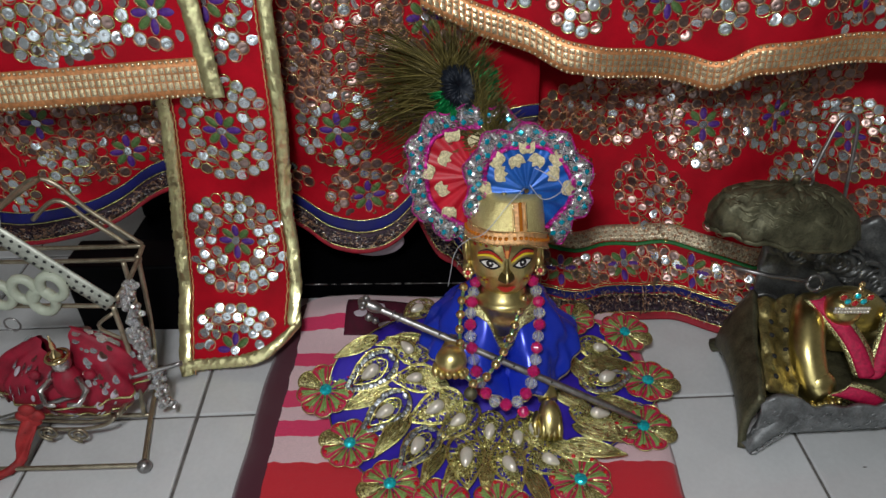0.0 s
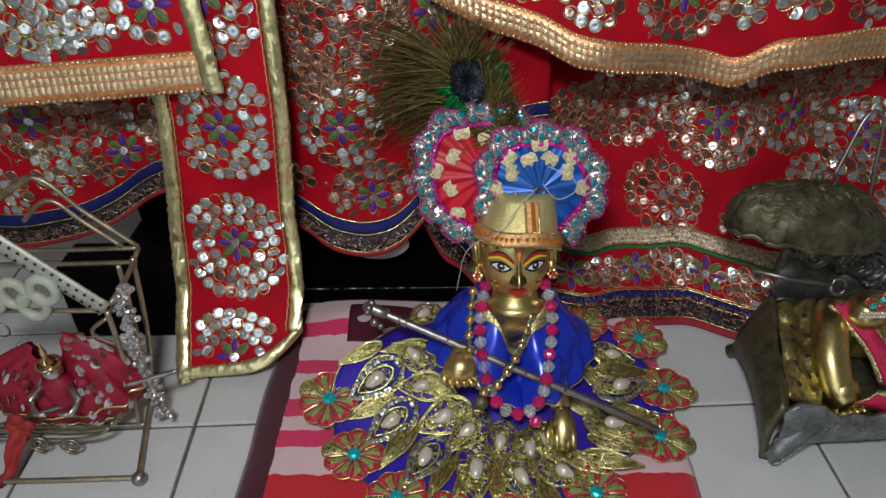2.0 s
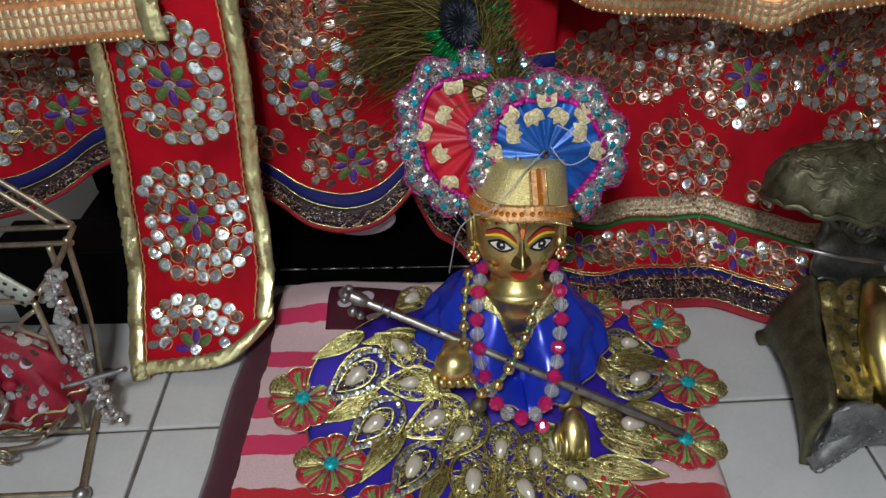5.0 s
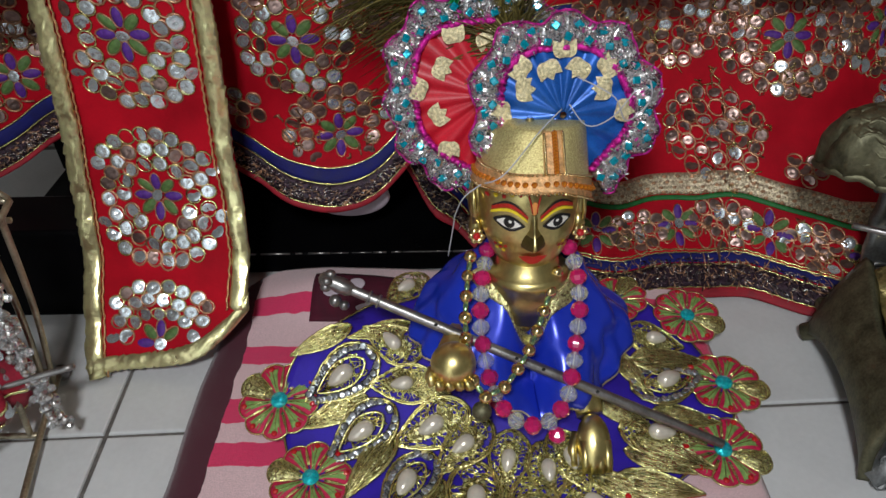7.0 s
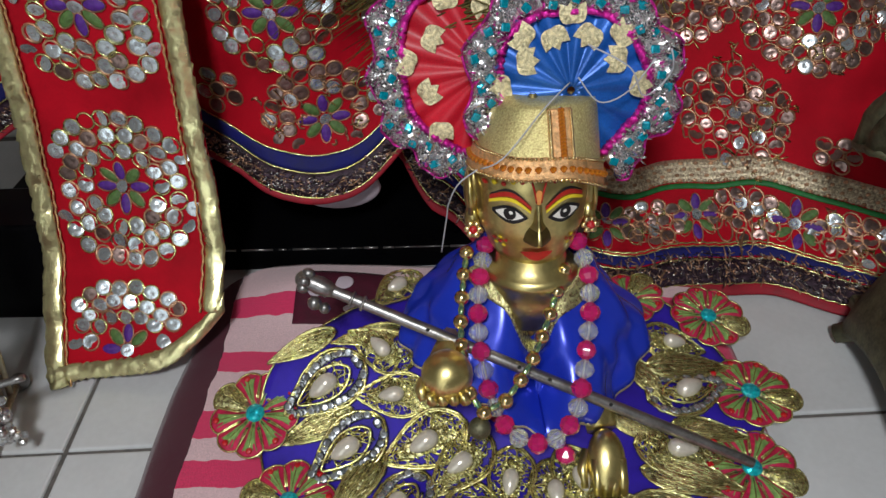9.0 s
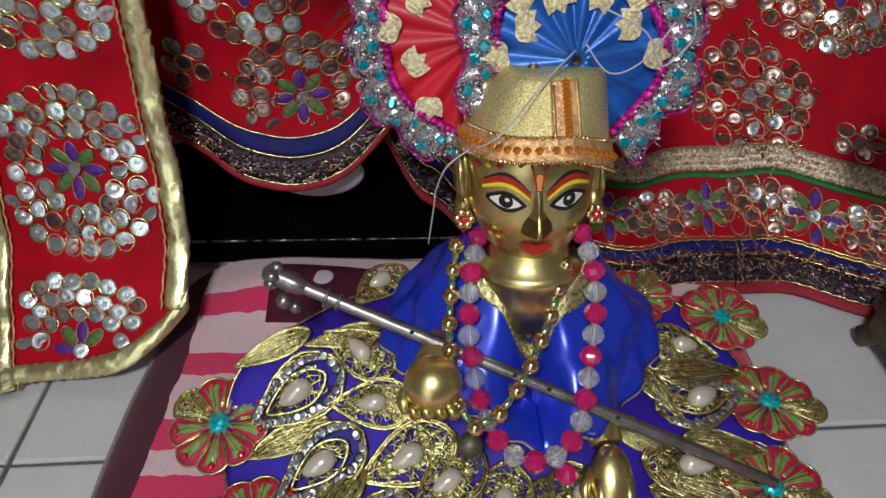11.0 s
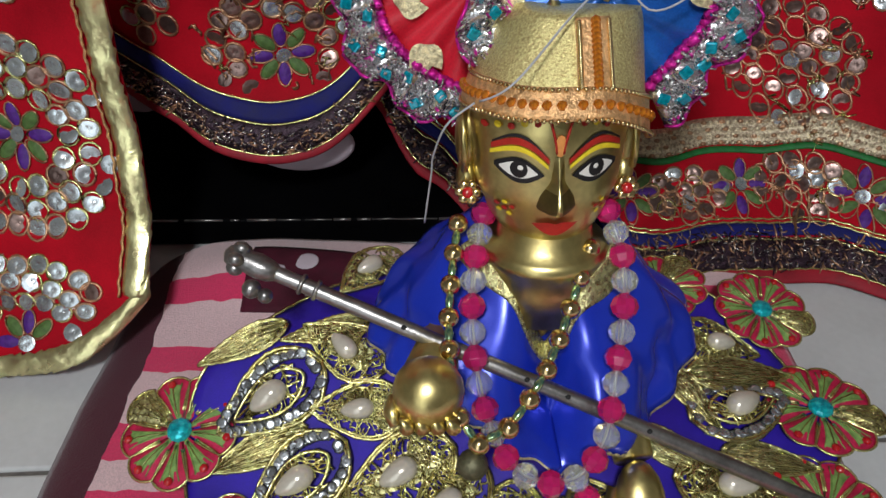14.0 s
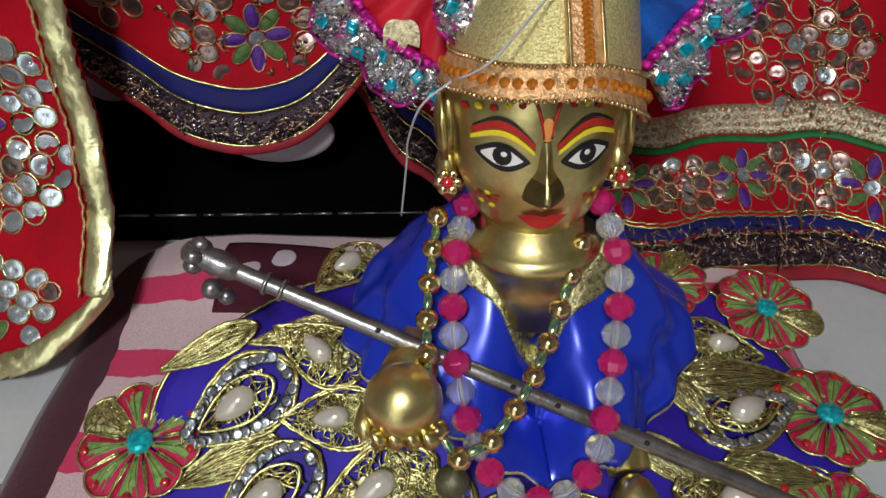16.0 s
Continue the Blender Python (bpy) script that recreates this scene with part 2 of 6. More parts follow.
class Geo:
    """Gathers vertices and faces of one mesh, with a material slot for each face."""

    def __init__(self):
        self.v, self.f, self.m, self.s = [], [], [], []

    def add(self, verts, faces, mi=0, smooth=True):
        k = len(self.v)
        self.v += [tuple(p) for p in verts]
        for fc in faces:
            self.f.append([i + k for i in fc])
            self.m.append(mi)
            self.s.append(smooth)
        return self

    def grid(self, fn, nu, nv, mi=0, wrap=False, smooth=True):
        cols = nu if wrap else nu + 1
        verts = [fn(i / nu, j / nv) for j in range(nv + 1) for i in range(cols)]
        pick = mi if callable(mi) else None
        k = len(self.v)
        self.v += [tuple(p) for p in verts]
        for j in range(nv):
            for i in range(nu):
                i2 = (i + 1) % cols
                self.f.append([k + j * cols + i, k + j * cols + i2, k + (j + 1) * cols + i2, k + (j + 1) * cols + i])
                self.m.append(pick((i + 0.5) / nu, (j + 0.5) / nv) if pick else mi)
                self.s.append(smooth)
        return self

    def tube(self, pts, r, n=6, mi=0, closed=False, smooth=True):
        pts = [V(p) for p in pts]
        c = len(pts)
        verts, faces = [], []
        up = V((0.13, 0.31, 0.94)).normalized()
        for i, p in enumerate(pts):
            a = pts[(i - 1) % c] if closed or i else p
            b = pts[(i + 1) % c] if closed or i < c - 1 else p
            d = (b - a)
            d = d.normalized() if d.length > 1e-9 else V((0, 0, 1))
            s = d.cross(up)
            s = s.normalized() if s.length > 1e-3 else d.cross(V((1, 0, 0))).normalized()
            w = s.cross(d)
            rr = r[i] if isinstance(r, (list, tuple)) else r
            for q in range(n):
                t = 2 * math.pi * q / n
                verts.append(p + s * (rr * math.cos(t)) + w * (rr * math.sin(t)))
        for i in range(c if closed else c - 1):
            for q in range(n):
                j = (i + 1) % c
                faces.append((i * n + q, i * n + (q + 1) % n, j * n + (q + 1) % n, j * n + q))
        if not closed:
            faces += [tuple(range(n))[::-1], tuple((c - 1) * n + q for q in range(n))]
        return self.add(verts, faces, mi, smooth)

    def ell(self, c, r, rot=None, nu=12, nv=8, mi=0, smooth=True):
        c = V(c)
        rot = rot or Matrix.Identity(3)

        def fn(u, v):
            a, b = 2 * math.pi * u, math.pi * (v * 0.998 + 0.001)
            return c + rot @ V((r[0] * math.sin(b) * math.cos(a), r[1] * math.sin(b) * math.sin(a), r[2] * math.cos(b)))
        return self.grid(fn, nu, nv, mi, wrap=True, smooth=smooth)

    def lathe(self, prof, c=(0, 0, 0), rot=None, n=16, mi=0, smooth=True):
        c = V(c)
        rot = rot or Matrix.Identity(3)
        verts = [c + rot @ V((r * math.cos(2 * math.pi * i / n), r * math.sin(2 * math.pi * i / n), z)) for r, z in prof for i in range(n)]
        faces = [(j * n + i, j * n + (i + 1) % n, (j + 1) * n + (i + 1) % n, (j + 1) * n + i) for j in range(len(prof) - 1) for i in range(n)]
        faces += [tuple(range(n))[::-1], tuple((len(prof) - 1) * n + i for i in range(n))]
        return self.add(verts, faces, mi, smooth)

    def box(self, a, b, mi=0, bevel=0.0):
        bm = bmesh.new()
        bmesh.ops.create_cube(bm, size=1)
        for q in bm.verts:
            q.co = V([(a[i] + b[i]) / 2 + q.co[i] * (b[i] - a[i]) for i in range(3)])
        if bevel:
            bmesh.ops.bevel(bm, geom=bm.edges[:], offset=bevel, segments=2, affect="EDGES", profile=0.5)
        bm.verts.index_update()
        self.add([q.co.copy() for q in bm.verts], [[q.index for q in fc.verts] for fc in bm.faces], mi, False)
        bm.free()
        return self

    def mesh(self, name, mats):
        me = bpy.data.meshes.new(name)
        me.from_pydata(self.v, [], self.f)
        for m in mats if isinstance(mats, (list, tuple)) else [mats]:
            me.materials.append(m)
        me.polygons.foreach_set("material_index", self.m)
        me.polygons.foreach_set("use_smooth", self.s)
        me.update()
        return me


def thing(name, geo, mats, label, category, group="", kind="", thick=0.0):
    ob = new(name, geo.mesh(name, mats)) if geo else new(name)
    tagged(ob, label, category, group, kind)
    if thick:
        md = ob.modifiers.new("thickness", "SOLIDIFY")
        md.thickness, md.offset = thick, 0
    return ob


def part(name, geo, mats, parent, label="", thick=0.0, m=None):
    ob = new(name, geo if isinstance(geo, bpy.types.Mesh) else geo.mesh(name, mats))
    ob.parent = parent
    if m is not None:
        ob.matrix_basis = m
    if label:
        ob["label"] = label
    if thick:
        md = ob.modifiers.new("thickness", "SOLIDIFY")
        md.thickness, md.offset = thick, 0
    return ob


def basis(p, normal, up=(0, 0, 1), spin=0.0, s=1.0):
    """A pose at p whose z axis is the normal, turned by spin radians."""
    n = V(normal).normalized()
    x = V(up).cross(n)
    x = x.normalized() if x.length > 1e-4 else V((1, 0, 0))
    y = n.cross(x)
    r = Matrix((x, y, n)).transposed()
    return Matrix.Translation(p) @ (r.to_4x4()) @ Matrix.Rotation(spin, 4, "Z") @ Matrix.Scale(s, 4)


def lerp_table(tab, x):
    if x <= tab[0][0]:
        return tab[0][1]
    for (a, fa), (b, fb) in zip(tab, tab[1:]):
        if x <= b:
            k = (x - a) / (b - a)
            k = k * k * (3 - 2 * k) * 0.5 + k * 0.5
            return fa + (fb - fa) * k
    return tab[-1][1]


def nz(x, y, z, s):
    return noise.noise(V((x * s, y * s, z * s)))


# ---- the shelf and the room ----
def room():
    for name, a, b in (("wall_north", (-0.95, 0.66, -0.9), (0.95, 0.76, 2.4)), ("wall_west", (-1.05, -2.2, -0.9), (-0.95, 0.76, 2.4)),
                       ("wall_east", (0.95, -2.2, -0.9), (1.05, 0.76, 2.4)), ("wall_south", (-1.05, -2.3, -0.9), (1.05, -2.2, 2.4)),
                       ("ceiling", (-1.05, -2.3, 2.4), (1.05, 0.76, 2.5)), ("floor", (-1.05, -2.3, -1.0), (1.05, 0.76, -0.9))):
        thing(name, Geo().box(a, b), M_WALL, "plain painted plaster of the room", "wall", kind="structure")


TILE, TURN = 0.1036, radians(2.5)


def shelf():
    bed = thing("shelf_top", Geo().box((-0.94, -0.06, -0.06), (0.94, 0.655, -0.0015)), M_GROUT, "shelf bedded with dark grout under white tiles", "shelf", kind="structure")
    h = TILE / 2 - 0.0011
    g = Geo()
    bm = bmesh.new()
    bmesh.ops.create_cube(bm, size=1)
    for q in bm.verts:
        q.co = V((q.co.x * 2 * h, q.co.y * 2 * h, q.co.z * 0.004 - 0.002))
    bmesh.ops.bevel(bm, geom=[e for e in bm.edges if all(q.co.z > -0.001 for q in e.verts)], offset=0.0012, segments=2, affect="EDGES", profile=0.5)
    bm.verts.index_update()
    g.add([q.co.copy() for q in bm.verts], [[q.index for q in fc.verts] for fc in bm.faces], 0, False)
    bm.free()
    me = g.mesh("tile", M_TILE)
    r = Matrix.Rotation(TURN, 4, "Z")
    k = random.Random(3)
    for i in range(-5, 8):
        for j in range(-3, 3):
            c = V((-0.175, 0.345, 0)) + r.to_3x3() @ V(((i + 0.5) * TILE, (j + 0.5) * TILE, 0))
            if (i, j) == (4, -1):
                for q in range(9):
                    a, b = k.uniform(-0.02, 0.03), k.uniform(-0.04, 0.0)
                    part("chip", Geo().ell((c.x + a, c.y + b, 0.0004), (k.uniform(0.0005, 0.0022), k.uniform(0.0004, 0.0011), 0.0003), nu=8, nv=4), M_GROUT, bed, "small dark chip in the glaze")
            part("tile", me, None, bed, m=Matrix.Translation((c.x, c.y, k.uniform(-0.0003, 0.0003))) @ r @ Matrix.Rotation(k.uniform(-0.004, 0.004), 4, "Z"))


def black_box():
    ob = thing("black_box", None, None, "low black lacquered box with a pale front edge", "box")
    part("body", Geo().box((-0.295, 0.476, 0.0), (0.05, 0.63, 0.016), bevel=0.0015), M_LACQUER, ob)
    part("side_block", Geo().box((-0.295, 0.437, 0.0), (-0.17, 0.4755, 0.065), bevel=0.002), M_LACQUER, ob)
    # Black sheet added in place of the dark void behind the cloths.
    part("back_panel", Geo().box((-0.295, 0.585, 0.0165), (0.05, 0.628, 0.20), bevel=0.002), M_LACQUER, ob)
    # short pale strokes of uneven length along the front edge
    g = Geo()
    k = random.Random(5)
    x = -0.135
    while x < 0.02:
        w = k.uniform(0.004, 0.02)
        g.tube([(x, 0.4757, 0.0158), (x + w / 2, 0.4754, 0.0161), (x + w, 0.4757, 0.0158)], k.uniform(0.0003, 0.0008), 5)
        x += w + k.uniform(0.0, 0.004)
    part("pale_edge", g, M_STEEL, ob, "broken pale line along the edge")


def towel():
    def fn(u, v):
        x, y = -0.131 + 0.283 * u, 0.20 + 0.268 * v
        cut = max(0.0, (x + 0.092) / -0.039)
        y = min(y, 0.468 - 0.036 * cut * cut)
        edge = min(u / 0.03, (1 - u) / 0.03, 1.0) * 1.0
        z = 0.0022 + 0.003 * math.sqrt(max(edge, 0)) + 0.0012 * nz(x, y, 0, 30)
        z += 0.012 * math.exp(-((x + 0.07) / 0.05) ** 2 - ((y - 0.445) / 0.022) ** 2)
        return V((x + 0.002 * nz(x, y, 2, 25), y, z))
    ob = thing("striped_towel", Geo().grid(fn, 90, 90), M_TOWEL, "pink and white striped towel with a maroon border", "towel", thick=0.0022)
    g = Geo()
    g.grid(lambda u, v: V((-0.078 + 0.05 * u, 0.418 + 0.036 * v, fn((0.053 + 0.05 * u) / 0.283, (0.218 + 0.036 * v) / 0.268).z + 0.0016)), 12, 12)
    part("maroon_corner", g, mat("maroon_towel_patch", (0.07, 0.005, 0.018), 0.9, var=0.3, fine=1700, bump=0.6), ob, "maroon patch with white spots", thick=0.001)
    for x, y in ((-0.066, 0.437), (-0.052, 0.443), (-0.046, 0.428)):
        z = fn((x + 0.131) / 0.283, (y - 0.2) / 0.268).z
        part("white_spot", Geo().ell((x, y, z + 0.0022), (0.0055, 0.0055, 0.0006), nu=14), M_WHITECLOTH, ob, "round white spot")


# ---- sequinned cloth ----
def sequin_mesh(name, r, material):
    g = Geo()
    n = 12
    rings = [(r, 0.0), (r * 0.55, r * 0.10), (r * 0.13, r * 0.02)]
    verts = [V((a * math.cos(2 * math.pi * i / n), a * math.sin(2 * math.pi * i / n), z)) for a, z in rings for i in range(n)]
    faces = [(j * n + i, j * n + (i + 1) % n, (j + 1) * n + (i + 1) % n, (j + 1) * n + i) for j in range(2) for i in range(n)]
    g.add(verts, faces, 0, True)
    g.lathe([(r, 0.0), (r * 0.96, -0.0003)], n=n)
    return g.mesh(name, material)


SEQ = sequin_mesh("sequin", 0.0042, M_SEQUIN)
SEQDULL = sequin_mesh("sequin_dull", 0.0040, M_SEQUINDULL)


def petal_mesh(name, material):
    def fn(u, v):
        a = 2 * math.pi * u
        return V((0.0026 * math.sin(a) * v, 0.0050 * math.cos(a) * v + 0.0001, 0.0010 * (1 - v * v)))
    return Geo().grid(fn, 12, 3, wrap=True).mesh(name, material)


PETALS = [petal_mesh("petal_purple", M_PURPLE), petal_mesh("petal_green", M_CLOTHGREEN)]


def ring(n, r, c=V((0, 0, 0)), rx=1.0):
    return [c + V((r * rx * math.cos(2 * math.pi * i / n), r * math.sin(2 * math.pi * i / n), 0)) for i in range(n)]


def medallion(cloth, at, R, k, keep=lambda x, z: True, dull=0.3, flower=True, loops=None, squash=1.0):
    """Rings of sequins round a flower of eight petals. at(a, b) gives place and normal on the cloth for an offset in metres."""
    def put(a, b, me, name, spin=0.0, s=1.0, lift=0.0009, tilt=0.19):
        hit = at(a, b)
        if hit is None or not keep(hit[0].x, hit[0].z):
            return
        p, n = hit
        n = (n + V((k.gauss(0, tilt), k.gauss(0, tilt), k.gauss(0, tilt)))).normalized()
        part(name, me, None, cloth, m=basis(p + n * lift, n, spin=spin, s=s))

    def loop(a, b, r, rx=1.0):
        if loops is None:
            return
        pts = []
        for i in range(12):
            t = 2 * math.pi * i / 12
            hit = at(a + r * rx * math.cos(t), b + r * math.sin(t))
            if hit is None or not keep(hit[0].x, hit[0].z):
                return
            pts.append(hit[0] + hit[1] * 0.0010)
        loops.tube(pts, 0.00062, 4, 1 if k.random() < (0.9 if dull > 0.5 else 0.5) else 0, closed=True)

    if flower:
        for i in range(8):
            t = math.pi / 4 * i
            put(0.0085 * math.sin(t), 0.0085 * math.cos(t), PETALS[i % 2], "petal", spin=-t, tilt=0.0)
            c, s_ = math.cos(t), math.sin(t)
            pts = []
            for q in range(12):
                w = 2 * math.pi * q / 12
                px, py = 0.0029 * math.sin(w), 0.0085 + 0.0053 * math.cos(w)
                hit = at(px * c + py * s_, -px * s_ + py * c)
                if hit is None or not keep(hit[0].x, hit[0].z):
                    pts = []
                    break
                pts.append(hit[0] + hit[1] * 0.0012)
            if pts and loops is not None:
                loops.tube(pts, 0.0004, 3, 1, closed=True)
        put(0, 0, SEQ, "sequin", s=0.8, lift=0.002)
    for _ in range(int(38 * (R / 0.035) ** 2) if dull > 0.55 and loops is not None and R > 0.016 else 0):
        t, r = k.uniform(0, 2 * math.pi), R * math.sqrt(k.uniform(0.1, 1.0))
        a, b = r * math.sin(t), r * math.cos(t) * squash
        pts = []
        for q in range(6):
            hit = at(a, b)
            if hit is None or not keep(hit[0].x, hit[0].z):
                pts = []
                break
            pts.append(hit[0] + hit[1] * k.uniform(0.0008, 0.0022))
            a, b = a + k.gauss(0, 0.0022), b + k.gauss(0, 0.0022)
        if pts:
            loops.tube(pts, 0.00065, 3, 1 if k.random() < 0.85 else 0)
    r = 0.0195 if flower else 0.0
    while r < R:
        n = max(1, int(2 * math.pi * r / 0.0087))
        off = k.random()
        for i in range(n):
            t = 2 * math.pi * (i + off) / n
            a, b = r * math.sin(t) + k.gauss(0, 0.0006), (r * math.cos(t) + k.gauss(0, 0.0006)) * squash
            if k.random() < 0.98:
                put(a, b, SEQDULL if k.random() < dull else SEQ, "sequin", s=k.uniform(0.9, 1.05))
            loop(a, b, 0.0043)
        r += 0.0083


def field(f, x0, x1, z0, z1, dz=0.002):
    """at() for a cloth y = f(x, z) round the centre (x0, z0)."""
    def maker(cx, cz):
        def at(a, b):
            gz = (f(cx, cz + dz) - f(cx, cz - dz)) / (2 * dz)
            x, z = cx + a, cz + b / math.sqrt(1 + gz * gz)
            if not (x0 < x < x1 and z0 < z < z1):
                return None
            p = V((x, f(x, z), z))
            n = V((f(x + dz, z) - f(x - dz, z), -2 * dz, f(x, z + dz) - f(x, z - dz))).normalized()
            return p, n
        return at
    return maker


def strip(g, f, path, w, mi=0, n=60, lift=0.0015, thick=0.0):
    """A ribbon on the cloth y = f(x, z): path(u) gives x and z of its lower edge, w its width up the cloth."""
    def fn(u, v):
        x, z = path(u)
        dz = 0.002
        gz = (f(x, z + dz) - f(x, z - dz)) / (2 * dz)
        z += w * v / math.sqrt(1 + gz * gz)
        return V((x, f(x, z) - lift - thick * math.sin(math.pi * v), z))
    g.grid(fn, n, 4, mi)


def lace(cloth, f, path, w, cells, n=60):
    """Woven metallic lace: a copper ground with rows of pale cells and a beaded rim on both sides."""
    g = Geo()
    strip(g, f, path, w, 0, n, 0.0016)
    part("lace_ground", g, M_LACE, cloth, "copper gold lace ground", thick=0.0008)
    c = Geo()
    rows = ((0.22, 0.42), (0.45, 0.62), (0.65, 0.80))
    for i in range(cells):
        for lo, hi in rows:
            def fn(u, v):
                x, z = path((i + 0.12 + 0.76 * u) / cells)
                gz = (f(x, z + 0.002) - f(x, z - 0.002)) / 0.004
                z += w * (lo + (hi - lo) * v) / math.sqrt(1 + gz * gz)
                return V((x, f(x, z) - 0.0024 - 0.0007 * math.sin(math.pi * u) * math.sin(math.pi * v), z))
            c.grid(fn, 2, 2)
    part("lace_cells", c, M_LACECELL, cloth, "rows of pale gold woven cells")["kind"] = "stuff"
    b = Geo()
    for i in range(int(cells * 1.2)):
        for v in (0.05, 0.94):
            x, z = path((i + 0.5) / (cells * 1.2))
            gz = (f(x, z + 0.002) - f(x, z - 0.002)) / 0.004
            z += w * v / math.sqrt(1 + gz * gz)
            b.ell((x, f(x, z) - 0.0022, z + rng.uniform(-0.0004, 0.0004)), (0.0014, 0.0009, 0.0012), nu=6, nv=4)
    part("lace_beads", b, M_LACECELL, cloth, "tiny gold beads along the lace")["kind"] = "stuff"


def scribble(cloth, f, path, w, n, k):
    """Beads and bits of tinsel sewn over a dark border."""
    g = Geo()
    for _ in range(n):
        x, z = path(k.random())
        z += w * k.uniform(0.1, 0.9) * 0.75
        p = V((x, f(x, z) - 0.0026, z))
        q = p + V((k.gauss(0, 0.0022), 0, k.gauss(0, 0.0012)))
        q.y = f(q.x, q.z) - 0.0026
        g.tube([p, (p + q) / 2 + V((0, -0.0006, 0.0004)), q], k.uniform(0.0003, 0.0006), 3, k.randrange(4))
    part("border_beadwork", g, [M_SILVER, M_SEQUINDULL, M_BLACKBAND, M_COPPERTHREAD], cloth, "tiny mixed beads and tinsel")["kind"] = "stuff"


def f_right(x, z):
    y = lerp_table([(-0.02, 0.432), (0.0, 0.447), (0.028, 0.490), (0.073, 0.528), (0.13, 0.548), (0.27, 0.57)], z)
    y -= 0.30 * min(max(0.0, x - 0.13), 0.12) * max(0.0, 1 - z / 0.14)
    return y + 0.007 * math.sin(x * 38 + 1.0 + z * 14) + 0.014 * nz(x, 0.3, z, 13) + 0.0025 * nz(x, 1.3, z, 40)


def hem_right(x):
    return 0.0025 + lerp_table([(-0.06, 0.098), (-0.025, 0.053), (0.0, 0.0255), (0.03, 0.010), (0.06, 0.002), (0.08, 0.0), (0.40, 0.0)], x)


def up(f, x, z, s):
    """The height reached after going s metres up the cloth from (x, z)."""
    n = 8
    for _ in range(n):
        gz = (f(x, z + 0.002) - f(x, z - 0.002)) / 0.004
        z += s / n / math.sqrt(1 + gz * gz)
    return z


def back_cloth_right():
    x0, x1, zt = -0.06, 0.42, 0.27
    f = f_right
    g = Geo()
    g.grid(lambda u, v: V((x0 + (x1 - x0) * u, f(x0 + (x1 - x0) * u, hem_right(x0 + (x1 - x0) * u) + (zt - hem_right(x0 + (x1 - x0) * u)) * v),
                           hem_right(x0 + (x1 - x0) * u) + (zt - hem_right(x0 + (x1 - x0) * u)) * v)), 110, 60)
    ob = thing("sequinned_red_cloth", g, M_RED, "red cloth with sequin medallions and banded hem draped behind the idol", "cloth", "red altar cloths", thick=0.0012)

    def path(s):
        def p(u):
            x = x0 + (x1 - x0) * u
            return x, up(f, x, hem_right(x), s)
        return p
    for name, s, w, m, lab in (("hem_edge", 0.0, 0.006, M_REDDARK, "crimson hem"), ("black_border", 0.0065, 0.014, M_BLACKBAND, "black beaded border"),
                               ("blue_border", 0.0225, 0.0062, M_BLUEBAND, "navy blue ribbon"), ("green_border", 0.0645, 0.003, M_GREENBAND, "green cord")):
        q = Geo()
        strip(q, f, path(s), w, 0, 110, 0.0016, 0.0006)
        part(name, q, m, ob, lab, thick=0.0008)
    q = Geo()
    for s in (0.0212, 0.0295, 0.0315, 0.0068):
        pts = [V((path(s)(i / 220)[0], f(*path(s)(i / 220)) - 0.0022, path(s)(i / 220)[1])) for i in range(221)]
        q.tube([p + V((0, 0, 0.0004 * math.sin(i * 2.2))) for i, p in enumerate(pts)], 0.0006, 4)
    part("gold_piping", q, M_GOLDTHREAD, ob, "thin gold piping")
    scribble(ob, f, path(0.0065), 0.014, 2600, random.Random(2))
    q = Geo()
    strip(q, f, path(0.068), 0.0135, 0, 110, 0.0014, 0.0004)
    part("braid_ground", q, M_BRAID, ob, "netted gold braid", thick=0.0008)
    q = Geo()
    for i in range(170):
        for r in range(4):
            x, z = path(0.069 + 0.0034 * r)((i + 0.5 * (r % 2)) / 170)
            if x > 0.05:
                q.ell((x, f(x, z) - 0.002, z), (0.0016, 0.0011, 0.0013), nu=6, nv=4, mi=(i + r) % 3 == 0)
    part("beaded_braid", q, [M_BRAID, M_COPPERTHREAD], ob, "band of tiny gold beads")["kind"] = "stuff"
    loops = Geo()
    k = random.Random(21)
    at = field(f, x0, x1, 0.0, zt)
    # motif row of small flowers
    for i in range(13):
        x = 0.072 + 0.0265 * i
        z = up(f, x, hem_right(x), 0.048)
        medallion(ob, at(x, z), 0.0138 if i % 2 else 0.0185, k, dull=0.75, flower=i % 2 == 1, loops=loops, squash=0.65 if i % 2 == 0 else 1.0)
    for x, z, R, fl, du in ((0.141, 0.137, 0.036, False, 0.88), (0.213, 0.130, 0.040, True, 0.6), (0.175, 0.074, 0.033, False, 0.85), (0.276, 0.131, 0.032, True, 0.8), (0.338, 0.113, 0.040, True, 0.4),
                            (0.290, 0.087, 0.024, False, 0.35), (0.362, 0.065, 0.030, False, 0.6), (0.100, 0.139, 0.022, False, 0.9), (0.227, 0.060, 0.011, False, 0.9), (0.305, 0.172, 0.034, False, 0.85),
                            (0.175, 0.180, 0.034, True, 0.85), (0.245, 0.178, 0.030, False, 0.8), (0.105, 0.085, 0.024, False, 0.85)):
        medallion(ob, at(x, z), R, k, dull=du, flower=fl, loops=loops, squash=0.9)
    part("embroidery", loops, [M_GOLDTHREAD, M_COPPERTHREAD], ob, "gold and copper thread loops")["kind"] = "stuff"


def f_left(x, z):
    return 0.497 + 0.012 * math.sin(x * 26 + 0.6) + 0.010 * nz(x, 4.3, z, 12) - 0.02 * math.exp(-((z - 0.05) / 0.03) ** 2) + 0.0025 * nz(x, 1.3, z, 42)


